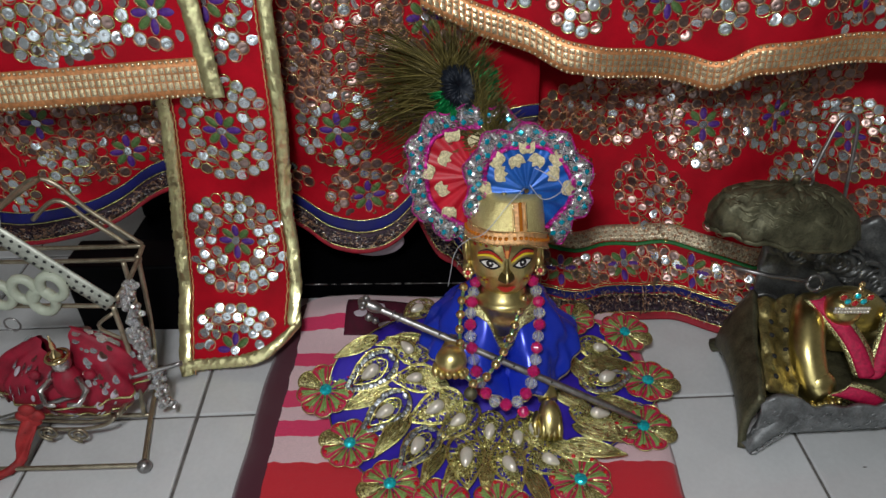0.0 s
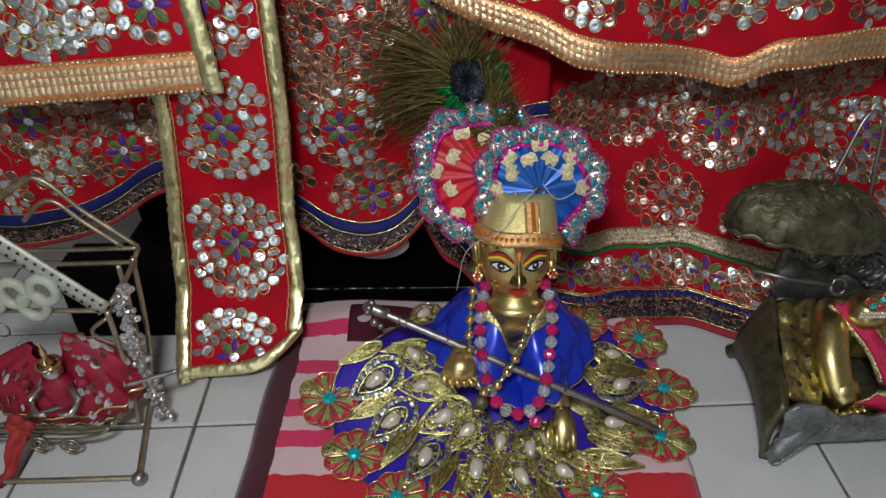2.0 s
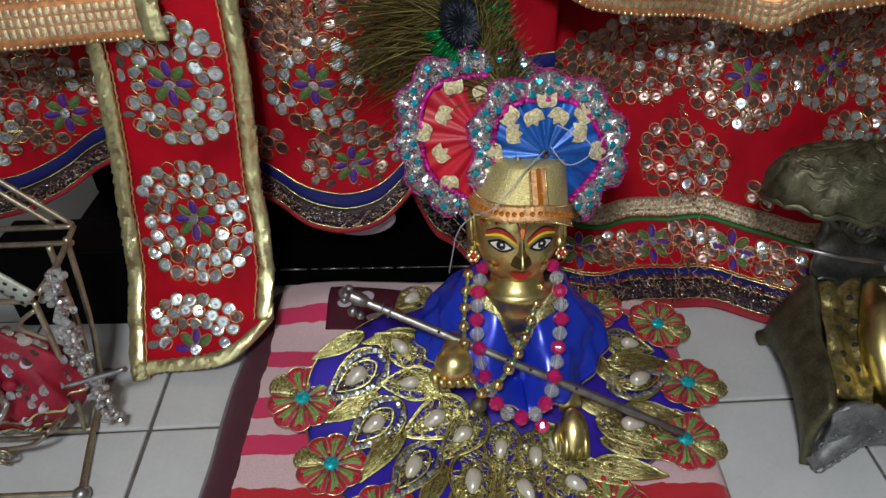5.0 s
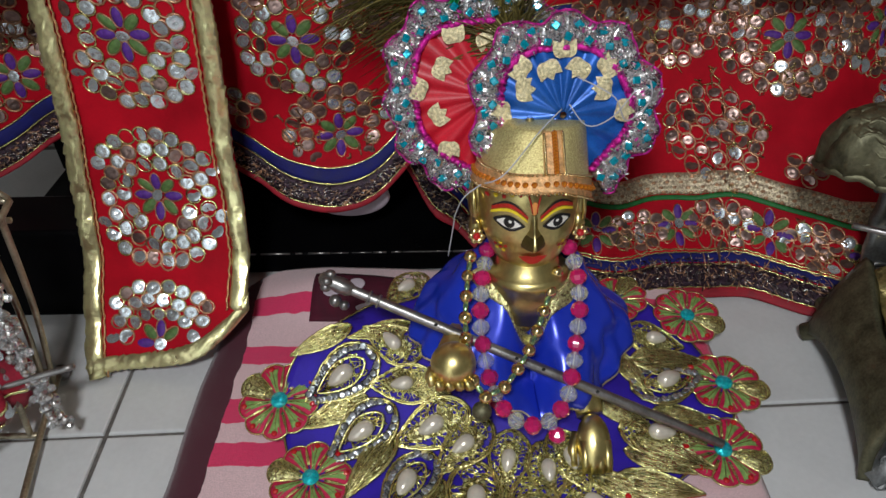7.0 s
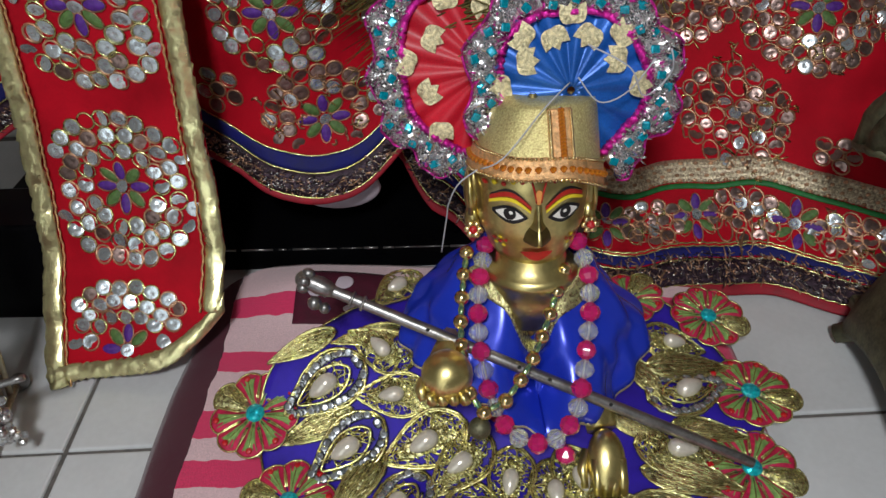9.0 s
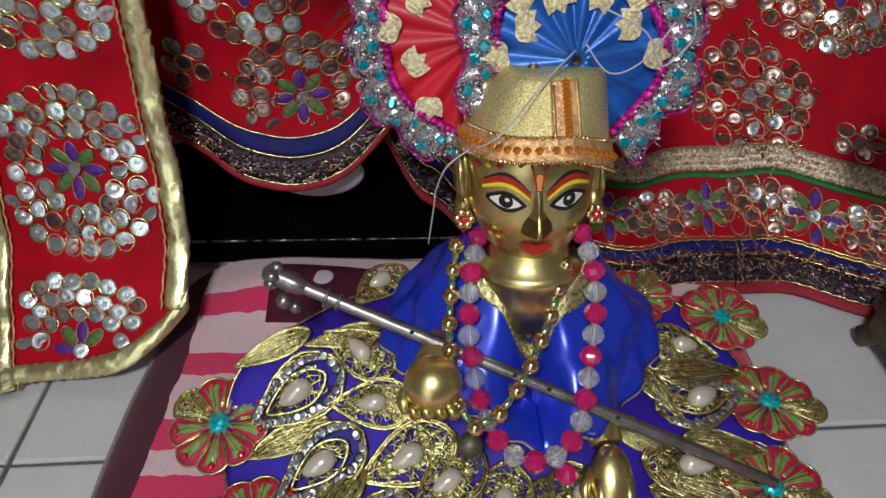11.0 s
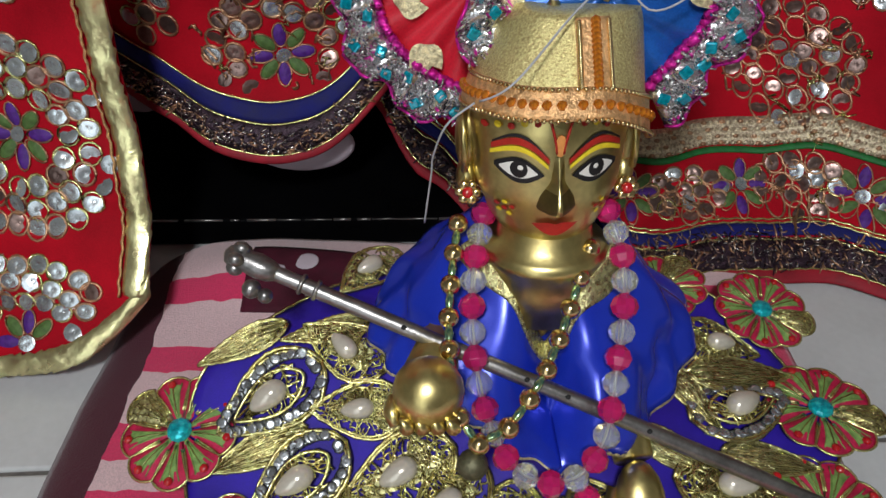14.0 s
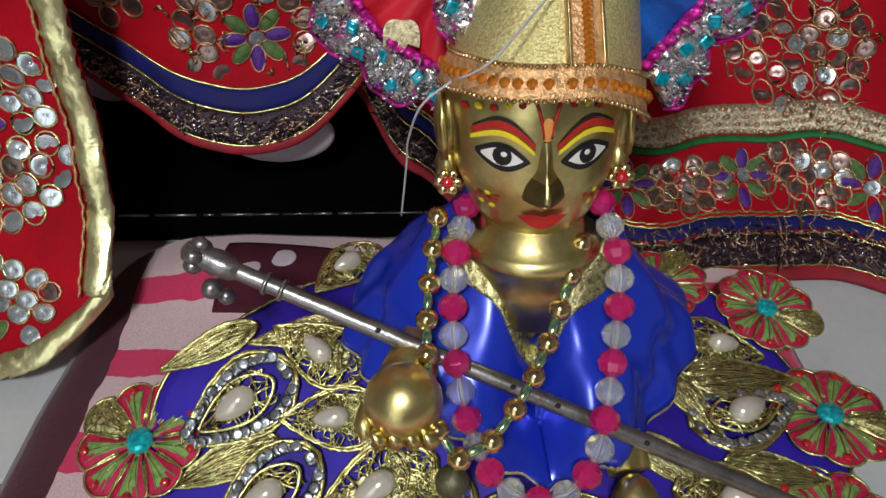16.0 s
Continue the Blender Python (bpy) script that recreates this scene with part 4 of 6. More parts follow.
def dress():
    g = Geo()
    g.grid(lambda u, v: dress_point(0.12 + 0.88 * v, 2 * math.pi * u), 90, 22, wrap=True)
    ob = thing("idol_dress", g, M_ROYAL, "royal blue dress spread round the idol with gold leaf embroidery", "dress", thick=0.002)
    k = random.Random(77)

    def teardrop(u, v):
        t, a = 2 * math.pi * u, math.pi * (0.001 + 0.998 * v)
        r = math.sin(a) * (1 - 0.28 * math.cos(a))
        return V((0.0036 * r * math.cos(t), 0.0060 * math.cos(a), 0.0036 * r * math.sin(t)))
    pm = Geo().grid(teardrop, 14, 10, wrap=True).mesh("pearl", M_PEARL)
    spots = ((-0.080, 0.349, 1.0, 2.6), (-0.060, 0.310, 0.95, 2.9), (-0.031, 0.279, 0.95, 3.4), (0.001, 0.264, 0.92, 4.0), (0.037, 0.263, 0.92, 4.5), (0.088, 0.282, 0.97, 5.2), (0.136, 0.325, 1.0, 5.9), (0.147, 0.363, 1.0, 6.0), (0.138, 0.407, 0.92, 5.9), (0.098, 0.413, 0.9, 0.9))
    for rows, W, style, n in ((NET_LEAVES, 0.0112, "net", 4), (SEQUIN_LEAVES, 0.0116, "sequin", 2), (SATIN_LEAVES, 0.0066, "satin", 3)):
        meshes = [leaf_mesh("gold_leaf", 0.036, W, k, style) for _ in range(n)]
        for i, (x0, y0, x1, y1) in enumerate(rows):
            a, b = V((x0, y0, dress_z(x0, y0))), V((x1, y1, dress_z(x1, y1)))
            yv = (b - a)
            s = max(0.95, min(1.2, 1.04 * yv.length / 0.036))
            yv.normalize()
            mx, my, e = (x0 + x1) / 2, (y0 + y1) / 2, 0.004
            n_ = V((-(dress_z(mx + e, my) - dress_z(mx - e, my)) / (2 * e), -(dress_z(mx, my + e) - dress_z(mx, my - e)) / (2 * e), 1)).normalized()
            xv = yv.cross(n_).normalized()
            n_ = xv.cross(yv)
            m = Matrix.Translation(a + n_ * (0.0012 if style == "satin" else 0.0018)) @ Matrix((xv, yv, n_)).transposed().to_4x4() @ Matrix.Scale(s, 4)
            lf = part("gold_leaf", meshes[i % n], None, ob, m=m)
            if style != "satin":
                part("pearl", pm, None, lf, m=Matrix.Translation((0, 0.018, 0.0040)) @ Matrix.Rotation(k.uniform(-0.3, 0.3), 4, "Z"))
    rim = Geo()
    rim.tube([dress_point(0.995, 2 * math.pi * i / 260) + V((0, 0, 0.0012 + 0.0004 * (i % 2))) for i in range(260)], 0.0007, 5, closed=True)
    part("rim_braid", rim, M_GOLDTHREAD, ob, "gold braid along the rim")
    fm = flower_mesh(k)
    gm = gem_mesh("teal_gem", 0.0044, M_TEAL)
    for x, y, s, spin in spots:
        dx, dy = (x - DC.x) / 0.128, (y - DC.y) / 0.100
        rh, t = math.hypot(dx, dy), math.atan2(dy, dx)
        p, n, r = dress_frame(min(rh, 1.0), t)
        p = V((x, y, dress_z(x, y)))
        n = (n + V((0, 0, 1.0))).normalized()
        fl = part("flower", fm, None, ob, m=basis(p + n * 0.0022, n, up=(0, 1, 0), spin=spin, s=s))
        part("gem", gm, None, fl, "teal cut glass gem", m=Matrix.Translation((0, 0, 0.0012)))


HEAD = Matrix.Translation((0.043, 0.382, 0.1118)) @ Euler((radians(-10), 0, radians(2))).to_matrix().to_4x4() @ Matrix.Scale(1.11, 4)


def head_w(z):
    return lerp_table([(-0.0250, 0.0035), (-0.0228, 0.0090), (-0.0185, 0.0132), (-0.0130, 0.0163), (-0.004, 0.0194), (0.012, 0.0206), (0.0185, 0.0198), (0.026, 0.0150), (0.034, 0.006), (0.040, 0.001)], z)


def head_d(z):
    return lerp_table([(-0.0250, 0.004), (-0.0220, 0.0135), (-0.0150, 0.0175), (-0.004, 0.0195), (0.012, 0.0205), (0.0185, 0.0198), (0.026, 0.0160), (0.034, 0.006), (0.040, 0.001)], z)


def face(x, z, lift=0.0):
    w = head_w(z)
    q = max(0.0, 1 - (x / w) ** 2) ** 0.5
    return HEAD @ V((x, -(head_d(z) * q) - lift, z))


def idol():
    g = Geo()
    g.grid(lambda u, v: HEAD @ V((head_w(-0.025 + 0.065 * v) * math.cos(2 * math.pi * u), head_d(-0.025 + 0.065 * v) * math.sin(2 * math.pi * u), -0.025 + 0.065 * v)), 40, 34, 0, wrap=True)
    # neck rolls and torso
    g.lathe([(0.0190, -0.020), (0.0180, -0.009), (0.0182, -0.004), (0.0198, -0.001), (0.0200, 0.0012), (0.0186, 0.0030), (0.0150, 0.0045), (0.0135, 0.012)], (0.0432, 0.3735, 0.0846), Euler((radians(-8), 0, 0)).to_matrix(), 28)
    g.grid(lambda u, v: V((0.043 + lerp_table([(0, 0.032), (0.5, 0.030), (0.8, 0.024), (1, 0.010)], v) * math.cos(2 * math.pi * u),
                           0.378 + lerp_table([(0, 0.019), (0.5, 0.019), (0.8, 0.017), (1, 0.009)], v) * math.sin(2 * math.pi * u), 0.02 + 0.062 * v)), 32, 14, 0, wrap=True)
    # ears with drooping lobes
    for s in (-1, 1):
        for c, r in (((s * 0.0208, 0.004, 0.004), (0.0036, 0.0054, 0.0105)), ((s * 0.0212, 0.002, -0.0065), (0.0032, 0.0044, 0.0055))):
            g.ell(HEAD @ V(c), r, HEAD.to_3x3(), 14, 10, 0)
        g.tube([HEAD @ V((s * 0.0222, -0.001 + 0.0048 * math.sin(t * 0.6), 0.004 + 0.0085 * math.cos(t * 0.6))) for t in range(-4, 5)], 0.0011, 6, 0)

    # nose: a ridge with a flared tip; shade on its flanks is put into the colour
    def nose(u, v):
        z = 0.0075 - 0.0155 * v
        hw = lerp_table([(0, 0.0011), (0.4, 0.0017), (0.75, 0.0045), (0.92, 0.0050), (1.0, 0.0032)], v)
        ht = lerp_table([(0, 0.0004), (0.4, 0.0028), (0.8, 0.0062), (0.93, 0.0052), (1.0, 0.0002)], v)
        x = (2 * u - 1) * hw
        return face(x, z, ht * (1 - abs(2 * u - 1) ** 1.4) + 0.0)
    g.grid(nose, 14, 18, lambda u, v: 5 if 0.55 < v < 0.93 and (u < 0.40 or u > 0.60) else 0)

    def stroke(x0, x1, lo, hi, mi, lift, n=16):
        g.grid(lambda u, v: face(x0 + (x1 - x0) * u, lo(u) + (hi(u) - lo(u)) * v, lift), n, 3, mi)

    def blob(x, z, rx, rz, mi, lift, n=12):
        g.grid(lambda u, v: face(x + rx * v * math.cos(2 * math.pi * u), z + rz * v * math.sin(2 * math.pi * u), lift + 0.0002 * (1 - v)), n, 3, mi, wrap=True)
    si = lambda u: math.sin(math.pi * u)
    for s in (-1, 1):
        a, b = s * 0.0034, s * 0.0152
        stroke(a, b, lambda u: 0.0024 + 0.0008 * u - 0.0029 * si(u), lambda u: 0.0026 + 0.0018 * u + 0.0032 * si(u), 2, 0.00025)
        stroke(s * 0.0050, s * 0.0140, lambda u: 0.0028 + 0.0006 * u - 0.0018 * si(u), lambda u: 0.0030 + 0.0010 * u + 0.0022 * si(u), 1, 0.00045)
        blob(s * 0.0095, 0.0038, 0.0021, 0.0024, 2, 0.0006)
        # catchlight on the pupil, painted as a small white dot
        blob(s * 0.0092, 0.0044, 0.0007, 0.0007, 1, 0.0009, 8)
        stroke(s * 0.0026, s * 0.0162, lambda u: 0.0044 + 0.0018 * u + 0.0032 * si(u), lambda u: 0.0054 + 0.0019 * u + 0.0035 * si(u), 4, 0.00055)
        stroke(s * 0.0024, s * 0.0160, lambda u: 0.0056 + 0.0020 * u + 0.0035 * si(u), lambda u: 0.0069 + 0.0022 * u + 0.0039 * si(u), 3, 0.00035)
        stroke(s * 0.0030, s * 0.0158, lambda u: 0.0071 + 0.0022 * u + 0.0039 * si(u), lambda u: 0.0076 + 0.0022 * u + 0.0042 * si(u), 2, 0.0003)
        for i in range(5):
            blob(s * (0.0055 + 0.0030 * i), 0.0158 + 0.0004 * (i % 2) - 0.0006 * i, 0.00085, 0.00085, 4 if i % 2 else 3, 0.0005, 8)
        for dx, dz, c in ((0, 0.0018, 4), (-0.0018, 0.0006, 3), (0.0018, 0.0008, 3), (-0.0012, -0.0014, 4), (0.0012, -0.0016, 4), (0, -0.0002, 3)):
            blob(s * 0.0125 + dx, -0.0085 + dz, 0.0007, 0.0007, c, 0.0005, 8)
        g.tube([face(s * (0.0008 + 0.0020 * (i / 6) ** 1.5), 0.0085 + 0.0085 * i / 6, 0.0004) for i in range(7)], 0.0004, 4, 3)
    blob(0, 0.0105, 0.0014, 0.0028, 6, 0.0005)
    # lips
    stroke(-0.0060, 0.0060, lambda u: -0.0122 - 0.0026 * si(u) + 0.0012 * (2 * u - 1) ** 2, lambda u: -0.0122 + 0.0002 * si(u) + 0.0012 * (2 * u - 1) ** 2, 3, 0.0010)
    stroke(-0.0060, 0.0060, lambda u: -0.0121 + 0.0012 * (2 * u - 1) ** 2, lambda u: -0.0122 + 0.0012 * (2 * u - 1) ** 2 + 0.0017 * si(u) - 0.0008 * math.exp(-((u - 0.5) / 0.08) ** 2), 3, 0.0012)
    # left arm with a closed fist on the flute
    g.tube([V((0.022, 0.375, 0.070)), V((0.013, 0.365, 0.062)), V((0.010, 0.352, 0.059)), V((0.0075, 0.334, 0.0675))], [0.008, 0.0075, 0.0075, 0.0078], 12, 0)
    g.ell((0.0080, 0.3260, 0.0710), (0.0100, 0.0098, 0.0098), nu=20, nv=14)
    for i in range(4):
        x = 0.0020 + 0.0042 * i
        g.tube([V((x, 0.3185, 0.0690)), V((x + 0.0003, 0.3170, 0.0660)), V((x + 0.0004, 0.3188, 0.0645)), V((x + 0.0004, 0.3225, 0.0638))], [0.0019, 0.0022, 0.0022, 0.0016], 8, 0)
    g.tube([V((-0.0010, 0.326, 0.0685)), V((-0.0022, 0.322, 0.0665)), V((-0.0008, 0.3190, 0.0648))], [0.0024, 0.0025, 0.002], 8, 0)
    # other arm reaching down, with an open hand laid on the dress
    g.tube([V((0.062, 0.378, 0.062)), V((0.066, 0.366, 0.046)), V((0.0695, 0.350, 0.033)), V((0.0722, 0.333, 0.0275))], [0.007, 0.007, 0.0068, 0.0064], 12, 0)
    g.ell((0.0722, 0.3195, 0.0235), (0.0080, 0.0135, 0.0064), Euler((radians(38), 0, 0)).to_matrix(), 18, 12)
    for i in range(4):
        x = 0.0675 + 0.0034 * i
        L = (0.9, 1.05, 1.0, 0.85)[i]
        g.tube([V((x, 0.3185, 0.0270)), V((x + 0.0003, 0.3115 - 0.002 * (L - 1), 0.0205)), V((x + 0.0003, 0.3080 + 0.004 * (1 - L), 0.0165))], [0.0021, 0.0023, 0.0019], 8, 0)
    g.tube([V((0.0650, 0.324, 0.0255)), V((0.0622, 0.317, 0.0215)), V((0.0628, 0.311, 0.0175))], [0.0025, 0.0023, 0.0016], 8, 0)
    thing("brass_idol", g, [M_BRASS, M_EYEWHITE, M_BLACKPAINT, M_REDPAINT, M_YELLOWPAINT, M_SHADEDBRASS, M_ORANGEPAINT], "polished brass idol with a painted face seated in its dress", "statue")


def shawl():
    """Satin cape over shoulders and arms, open in a V at the chest."""
    ob = thing("satin_shawl", None, None, "blue satin shawl with gold trim over the idol's shoulders", "shawl")

    def panel(s):
        # from the front opening (v 0) round to the back (v 1); u runs from the neck to the hem
        def fn(u, v):
            lap = -0.10 * u
            t = -math.pi / 2 + s * (lap + 2.95 * v)
            neck = V((0.0435 + 0.019 * math.cos(t), 0.377 + 0.016 * math.sin(t), 0.0905 + 0.010 * math.sin(t) - 0.024 * math.exp(-(v / 0.10) ** 2)))
            side = math.sin(min(1, v / 0.55) * math.pi / 2)
            rx = (0.030 + 0.014 * side) if s > 0 else (0.036 + 0.017 * side)
            ry = 0.041 + 0.004 * math.cos(v * math.pi)
            drop = 0.046 + 0.012 * math.exp(-((v - 0.32) / 0.15) ** 2) * (1.5 if s > 0 else 0.2) + 0.012 * math.exp(-(v / 0.12) ** 2)
            hem = V((0.0435 + rx * math.cos(t) + (0.003 if s > 0 else 0.0), 0.372 + ry * math.sin(t), 0.0905 - drop + (0.004 if s < 0 else 0)))
            k = u ** 0.8
            p = neck.lerp(hem, k)
            out = V((math.cos(t), math.sin(t), 0))
            puff = (0.003 if s > 0 else 0.0065) * math.sin(math.pi * min(1, u * 0.95)) * (0.35 + 0.65 * side)
            fold = 0.0032 * math.sin(v * 13 + u * 7.0) * u ** 0.7 + 0.0016 * math.sin(v * 61 + 2 + u * 5) * u * u
            wr = (0.0080 * nz(p.x + 0.3 * s, p.y + 0.5 * p.z, p.z * 0.5, 34) + 0.0056 * nz(p.x, p.y + 0.5 * s, p.z, 75)) * (1 - 0.7 * u * u)
            p += out * (puff + fold + wr * min(1, u * 2) + (0.0012 if s > 0 else 0)) + V((0, 0, 0.002 * math.sin(math.pi * u) * side))
            return p
        return fn
    for s in (-1, 1):
        fn = panel(s)
        g = Geo().grid(lambda u, v: fn(v, u), 72, 26)
        part("panel", g, M_SATIN, ob, "blue satin panel", thick=0.001)
        q = Geo()
        q.grid(lambda u, v: fn(0.01 + 0.11 * v, 0.5 * u) + V((0, -0.0014, 0.0006)), 60, 5)
        part("gold_trim", q, M_GOLDNET, ob, "gold tinsel trim", thick=0.0008)
        q = Geo()
        q.grid(lambda u, v: fn(0.965 + 0.04 * v, 0.02 + 0.9 * u) + V((0, 0, -0.001)), 80, 2)
        part("hem_trim", q, M_GLITTER, ob, "gold tinsel hem", thick=0.001)


def faceted_bead(name, r, material):
    g = Geo()
    g.lathe([(r * 0.28, -r * 0.92), (r * 0.80, -r * 0.55), (r, -r * 0.05), (r, r * 0.05), (r * 0.80, r * 0.55), (r * 0.28, r * 0.92)], n=9, smooth=False)
    return g.mesh(name, material)


def along(pts, step):
    """Even steps along a smooth curve through pts."""
    pts = [V(p) for p in pts]
    out = []
    for i in range(len(pts) - 1):
        p0, p1, p2, p3 = pts[max(0, i - 1)], pts[i], pts[i + 1], pts[min(len(pts) - 1, i + 2)]
        for q in range(24):
            t = q / 24
            out.append(0.5 * ((2 * p1) + (p2 - p0) * t + (2 * p0 - 5 * p1 + 4 * p2 - p3) * t * t + (3 * p1 - p0 - 3 * p2 + p3) * t ** 3))
    out.append(pts[-1])
    res, acc = [out[0]], 0.0
    for a, b in zip(out, out[1:]):
        d = (b - a).length
        while acc + d >= step:
            k = (step - acc) / d
            a = a.lerp(b, k)
            res.append(a)
            d = (b - a).length
            acc = 0.0
        acc += d
    return res


def bead_necklace():
    ob = thing("crystal_necklace", None, None, "necklace of alternating pink and clear faceted crystal beads", "necklace")
    pts = [(0.0245, 0.378, 0.0925), (0.0215, 0.362, 0.086), (0.0205, 0.349, 0.075), (0.022, 0.338, 0.064), (0.025, 0.329, 0.054), (0.031, 0.320, 0.046), (0.040, 0.315, 0.043), (0.050, 0.316, 0.044),
           (0.0575, 0.322, 0.050), (0.061, 0.331, 0.058), (0.0635, 0.342, 0.068), (0.0655, 0.352, 0.078), (0.0655, 0.364, 0.088), (0.0625, 0.377, 0.0945)]
    run = along(pts, 0.0076)
    a, b = faceted_bead("pink_bead", 0.0042, M_PINKBEAD), faceted_bead("clear_bead", 0.0041, M_CLEARBEAD)
    for i, p in enumerate(run):
        d = run[min(i + 1, len(run) - 1)] - run[max(i - 1, 0)]
        part("bead", a if i % 2 == 0 else b, None, ob, m=basis(p, d, spin=rng.random() * 3))
    part("string", Geo().tube(run, 0.0004, 5), M_THREAD, ob, "thin string")
    part("pendant_bead", faceted_bead("pendant_bead", 0.0040, M_PINKBEAD), None, ob, "pink bead at the tail", m=Matrix.Translation((0.0535, 0.3125, 0.0385)))


def gold_necklace():
    ob = thing("gold_bead_chain", None, None, "chain of gold balls and iridescent bugle beads", "necklace")
    pts = [(0.0165, 0.372, 0.0935), (0.0145, 0.358, 0.086), (0.0135, 0.344, 0.077), (0.0145, 0.330, 0.0715), (0.0170, 0.3190, 0.0650), (0.0205, 0.3160, 0.0610), (0.0270, 0.3175, 0.0610), (0.034, 0.3240, 0.0650), (0.041, 0.3330, 0.0705),
           (0.047, 0.345, 0.076), (0.0525, 0.357, 0.085), (0.0575, 0.368, 0.091)]
    run = along(pts, 0.0098)
    ball = Geo().ell((0, 0, 0), (0.0031, 0.0031, 0.0031), nu=16, nv=12).mesh("ball", M_GOLDBEAD)
    rod = Geo().lathe([(0.0004, -0.0036), (0.0011, -0.002), (0.0014, 0), (0.0011, 0.002), (0.0004, 0.0036)], n=8).mesh("bugle", M_OILBEAD)
    for i, p in enumerate(run):
        part("ball", ball, None, ob, m=Matrix.Translation(p))
        if i + 1 < len(run):
            q = (p + run[i + 1]) / 2
            part("bugle_bead", rod, None, ob, m=basis(q, run[i + 1] - p))
    part("pendant_ball", Geo().ell((0.0200, 0.3135, 0.0545), (0.0044, 0.0044, 0.0044), nu=16, nv=12), M_DARKBRASS, ob, "larger dull brass ball")


def flute():
    a, b = V((-0.043, 0.359, 0.0885)), V((0.130, 0.316, 0.0265))
    d = (b - a).normalized()
    ob = thing("metal_flute", None, None, "slender dark steel flute with a knobbed end", "flute")
    n = 30
    g = Geo().tube([a.lerp(b, i / n) for i in range(n + 1)], [0.0024 if i < n - 3 else 0.0021 for i in range(n + 1)], 14)
    part("tube", g, M_STEEL, ob)
    h = Geo()
    for i in range(7):
        p = a.lerp(b, 0.25 + 0.07 * i) + V((0, -0.0016, 0.0017))
        h.ell(p, (0.0009, 0.0009, 0.0006), nu=8, nv=5)
    part("finger_holes", h, M_HOLE, ob, "dark finger holes")
    for k in (0.075, 0.10):
        p = a.lerp(b, k)
        part("ring", Geo().tube([p + basis((0, 0, 0), d).to_3x3() @ q for q in ring(14, 0.0027)], 0.0007, 6, closed=True), M_STEEL, ob, "turned ring")
    g = Geo()
    rot = basis((0, 0, 0), d).to_3x3()
    g.lathe([(0.0020, 0.007), (0.0034, 0.004), (0.0040, 0.0), (0.0034, -0.004), (0.0036, -0.007), (0.0028, -0.0095), (0.001, -0.0105)], a, rot, 14)
    for q in ring(5, 0.0034):
        g.ell(a + rot @ (q + V((0, 0, -0.006))), (0.0022, 0.0022, 0.0026), rot, 10, 7)
    g.ell(a + V((-0.003, -0.002, -0.0075)), (0.0030, 0.0030, 0.0030), nu=12, nv=8)
    g.ell(a + V((0.001, -0.003, -0.0095)), (0.0024, 0.0024, 0.0024), nu=12, nv=8)
    part("knob", g, M_STEEL, ob, "beaded bird-like finial")


def earrings():
    first = None
    for s in (-1, 1):
        ob = thing("flower_earring", None, None, "gold flower ear stud with a red stone", "earring", "ear studs")
        g = Geo()
        for i in range(6):
            t = math.pi / 3 * i
            g.ell((0.0022 * math.cos(t), 0.0022 * math.sin(t), 0), (0.0014, 0.0014, 0.0007), nu=10, nv=6)
        part("petals", g, M_GOLDBEAD, ob)
        part("stone", Geo().ell((0, 0, 0.0008), (0.0016, 0.0016, 0.0011), nu=10, nv=6), M_REDGEM, ob, "red stone")
        ob.matrix_world = basis(HEAD @ V((s * 0.0214, -0.0045, -0.0085)), (0.1 * s, -1, 0.45), s=1.1)


# ---- the turban ----
def ruffle(g, c, ax, ay, nrm, rx, rz, w, t0, t1, n, mi=0):
    """A crimped ribbon along an arc: outwards from radius (rx, rz) by w."""
    def fn(u, v):
        t = t0 + (t1 - t0) * u
        d = ax * math.cos(t) + ay * math.sin(t)
        wb = wob(t)
        p = c + ax * (rx * wb * math.cos(t)) + ay * (rz * wb * math.sin(t)) + d * (w * v * (1 + 0.18 * math.sin(u * n * 1.1)))
        return p + nrm * (0.0030 * math.sin(u * n * 2.4) * (0.3 + 0.7 * v) + 0.0022 * math.sin(math.pi * v) + 0.0006 * math.sin(u * n * 7 + v * 9))
    g.grid(fn, n * 3, 5, mi)
    return fn


def leaf_pair_mesh(s):
    g = Geo()
    for k in (-1, 0, 1):
        def fn(u, v):
            w = 0.0026 * math.sin(math.pi * min(1, v ** 0.7)) * (2 * u - 1)
            L = 0.0075 * v
            a = 0.6 * k
            return V((w * math.cos(a) + L * math.sin(a), -w * math.sin(a) + L * math.cos(a), 0.0004 + 0.0006 * math.sin(math.pi * v)))
        g.grid(fn, 4, 8)
    return g.mesh("glitter_leaf", M_GLITTER)


def wob(t):
    return 1 + 0.045 * math.sin(3 * t + 0.7) + 0.03 * math.sin(5 * t + 2.1)


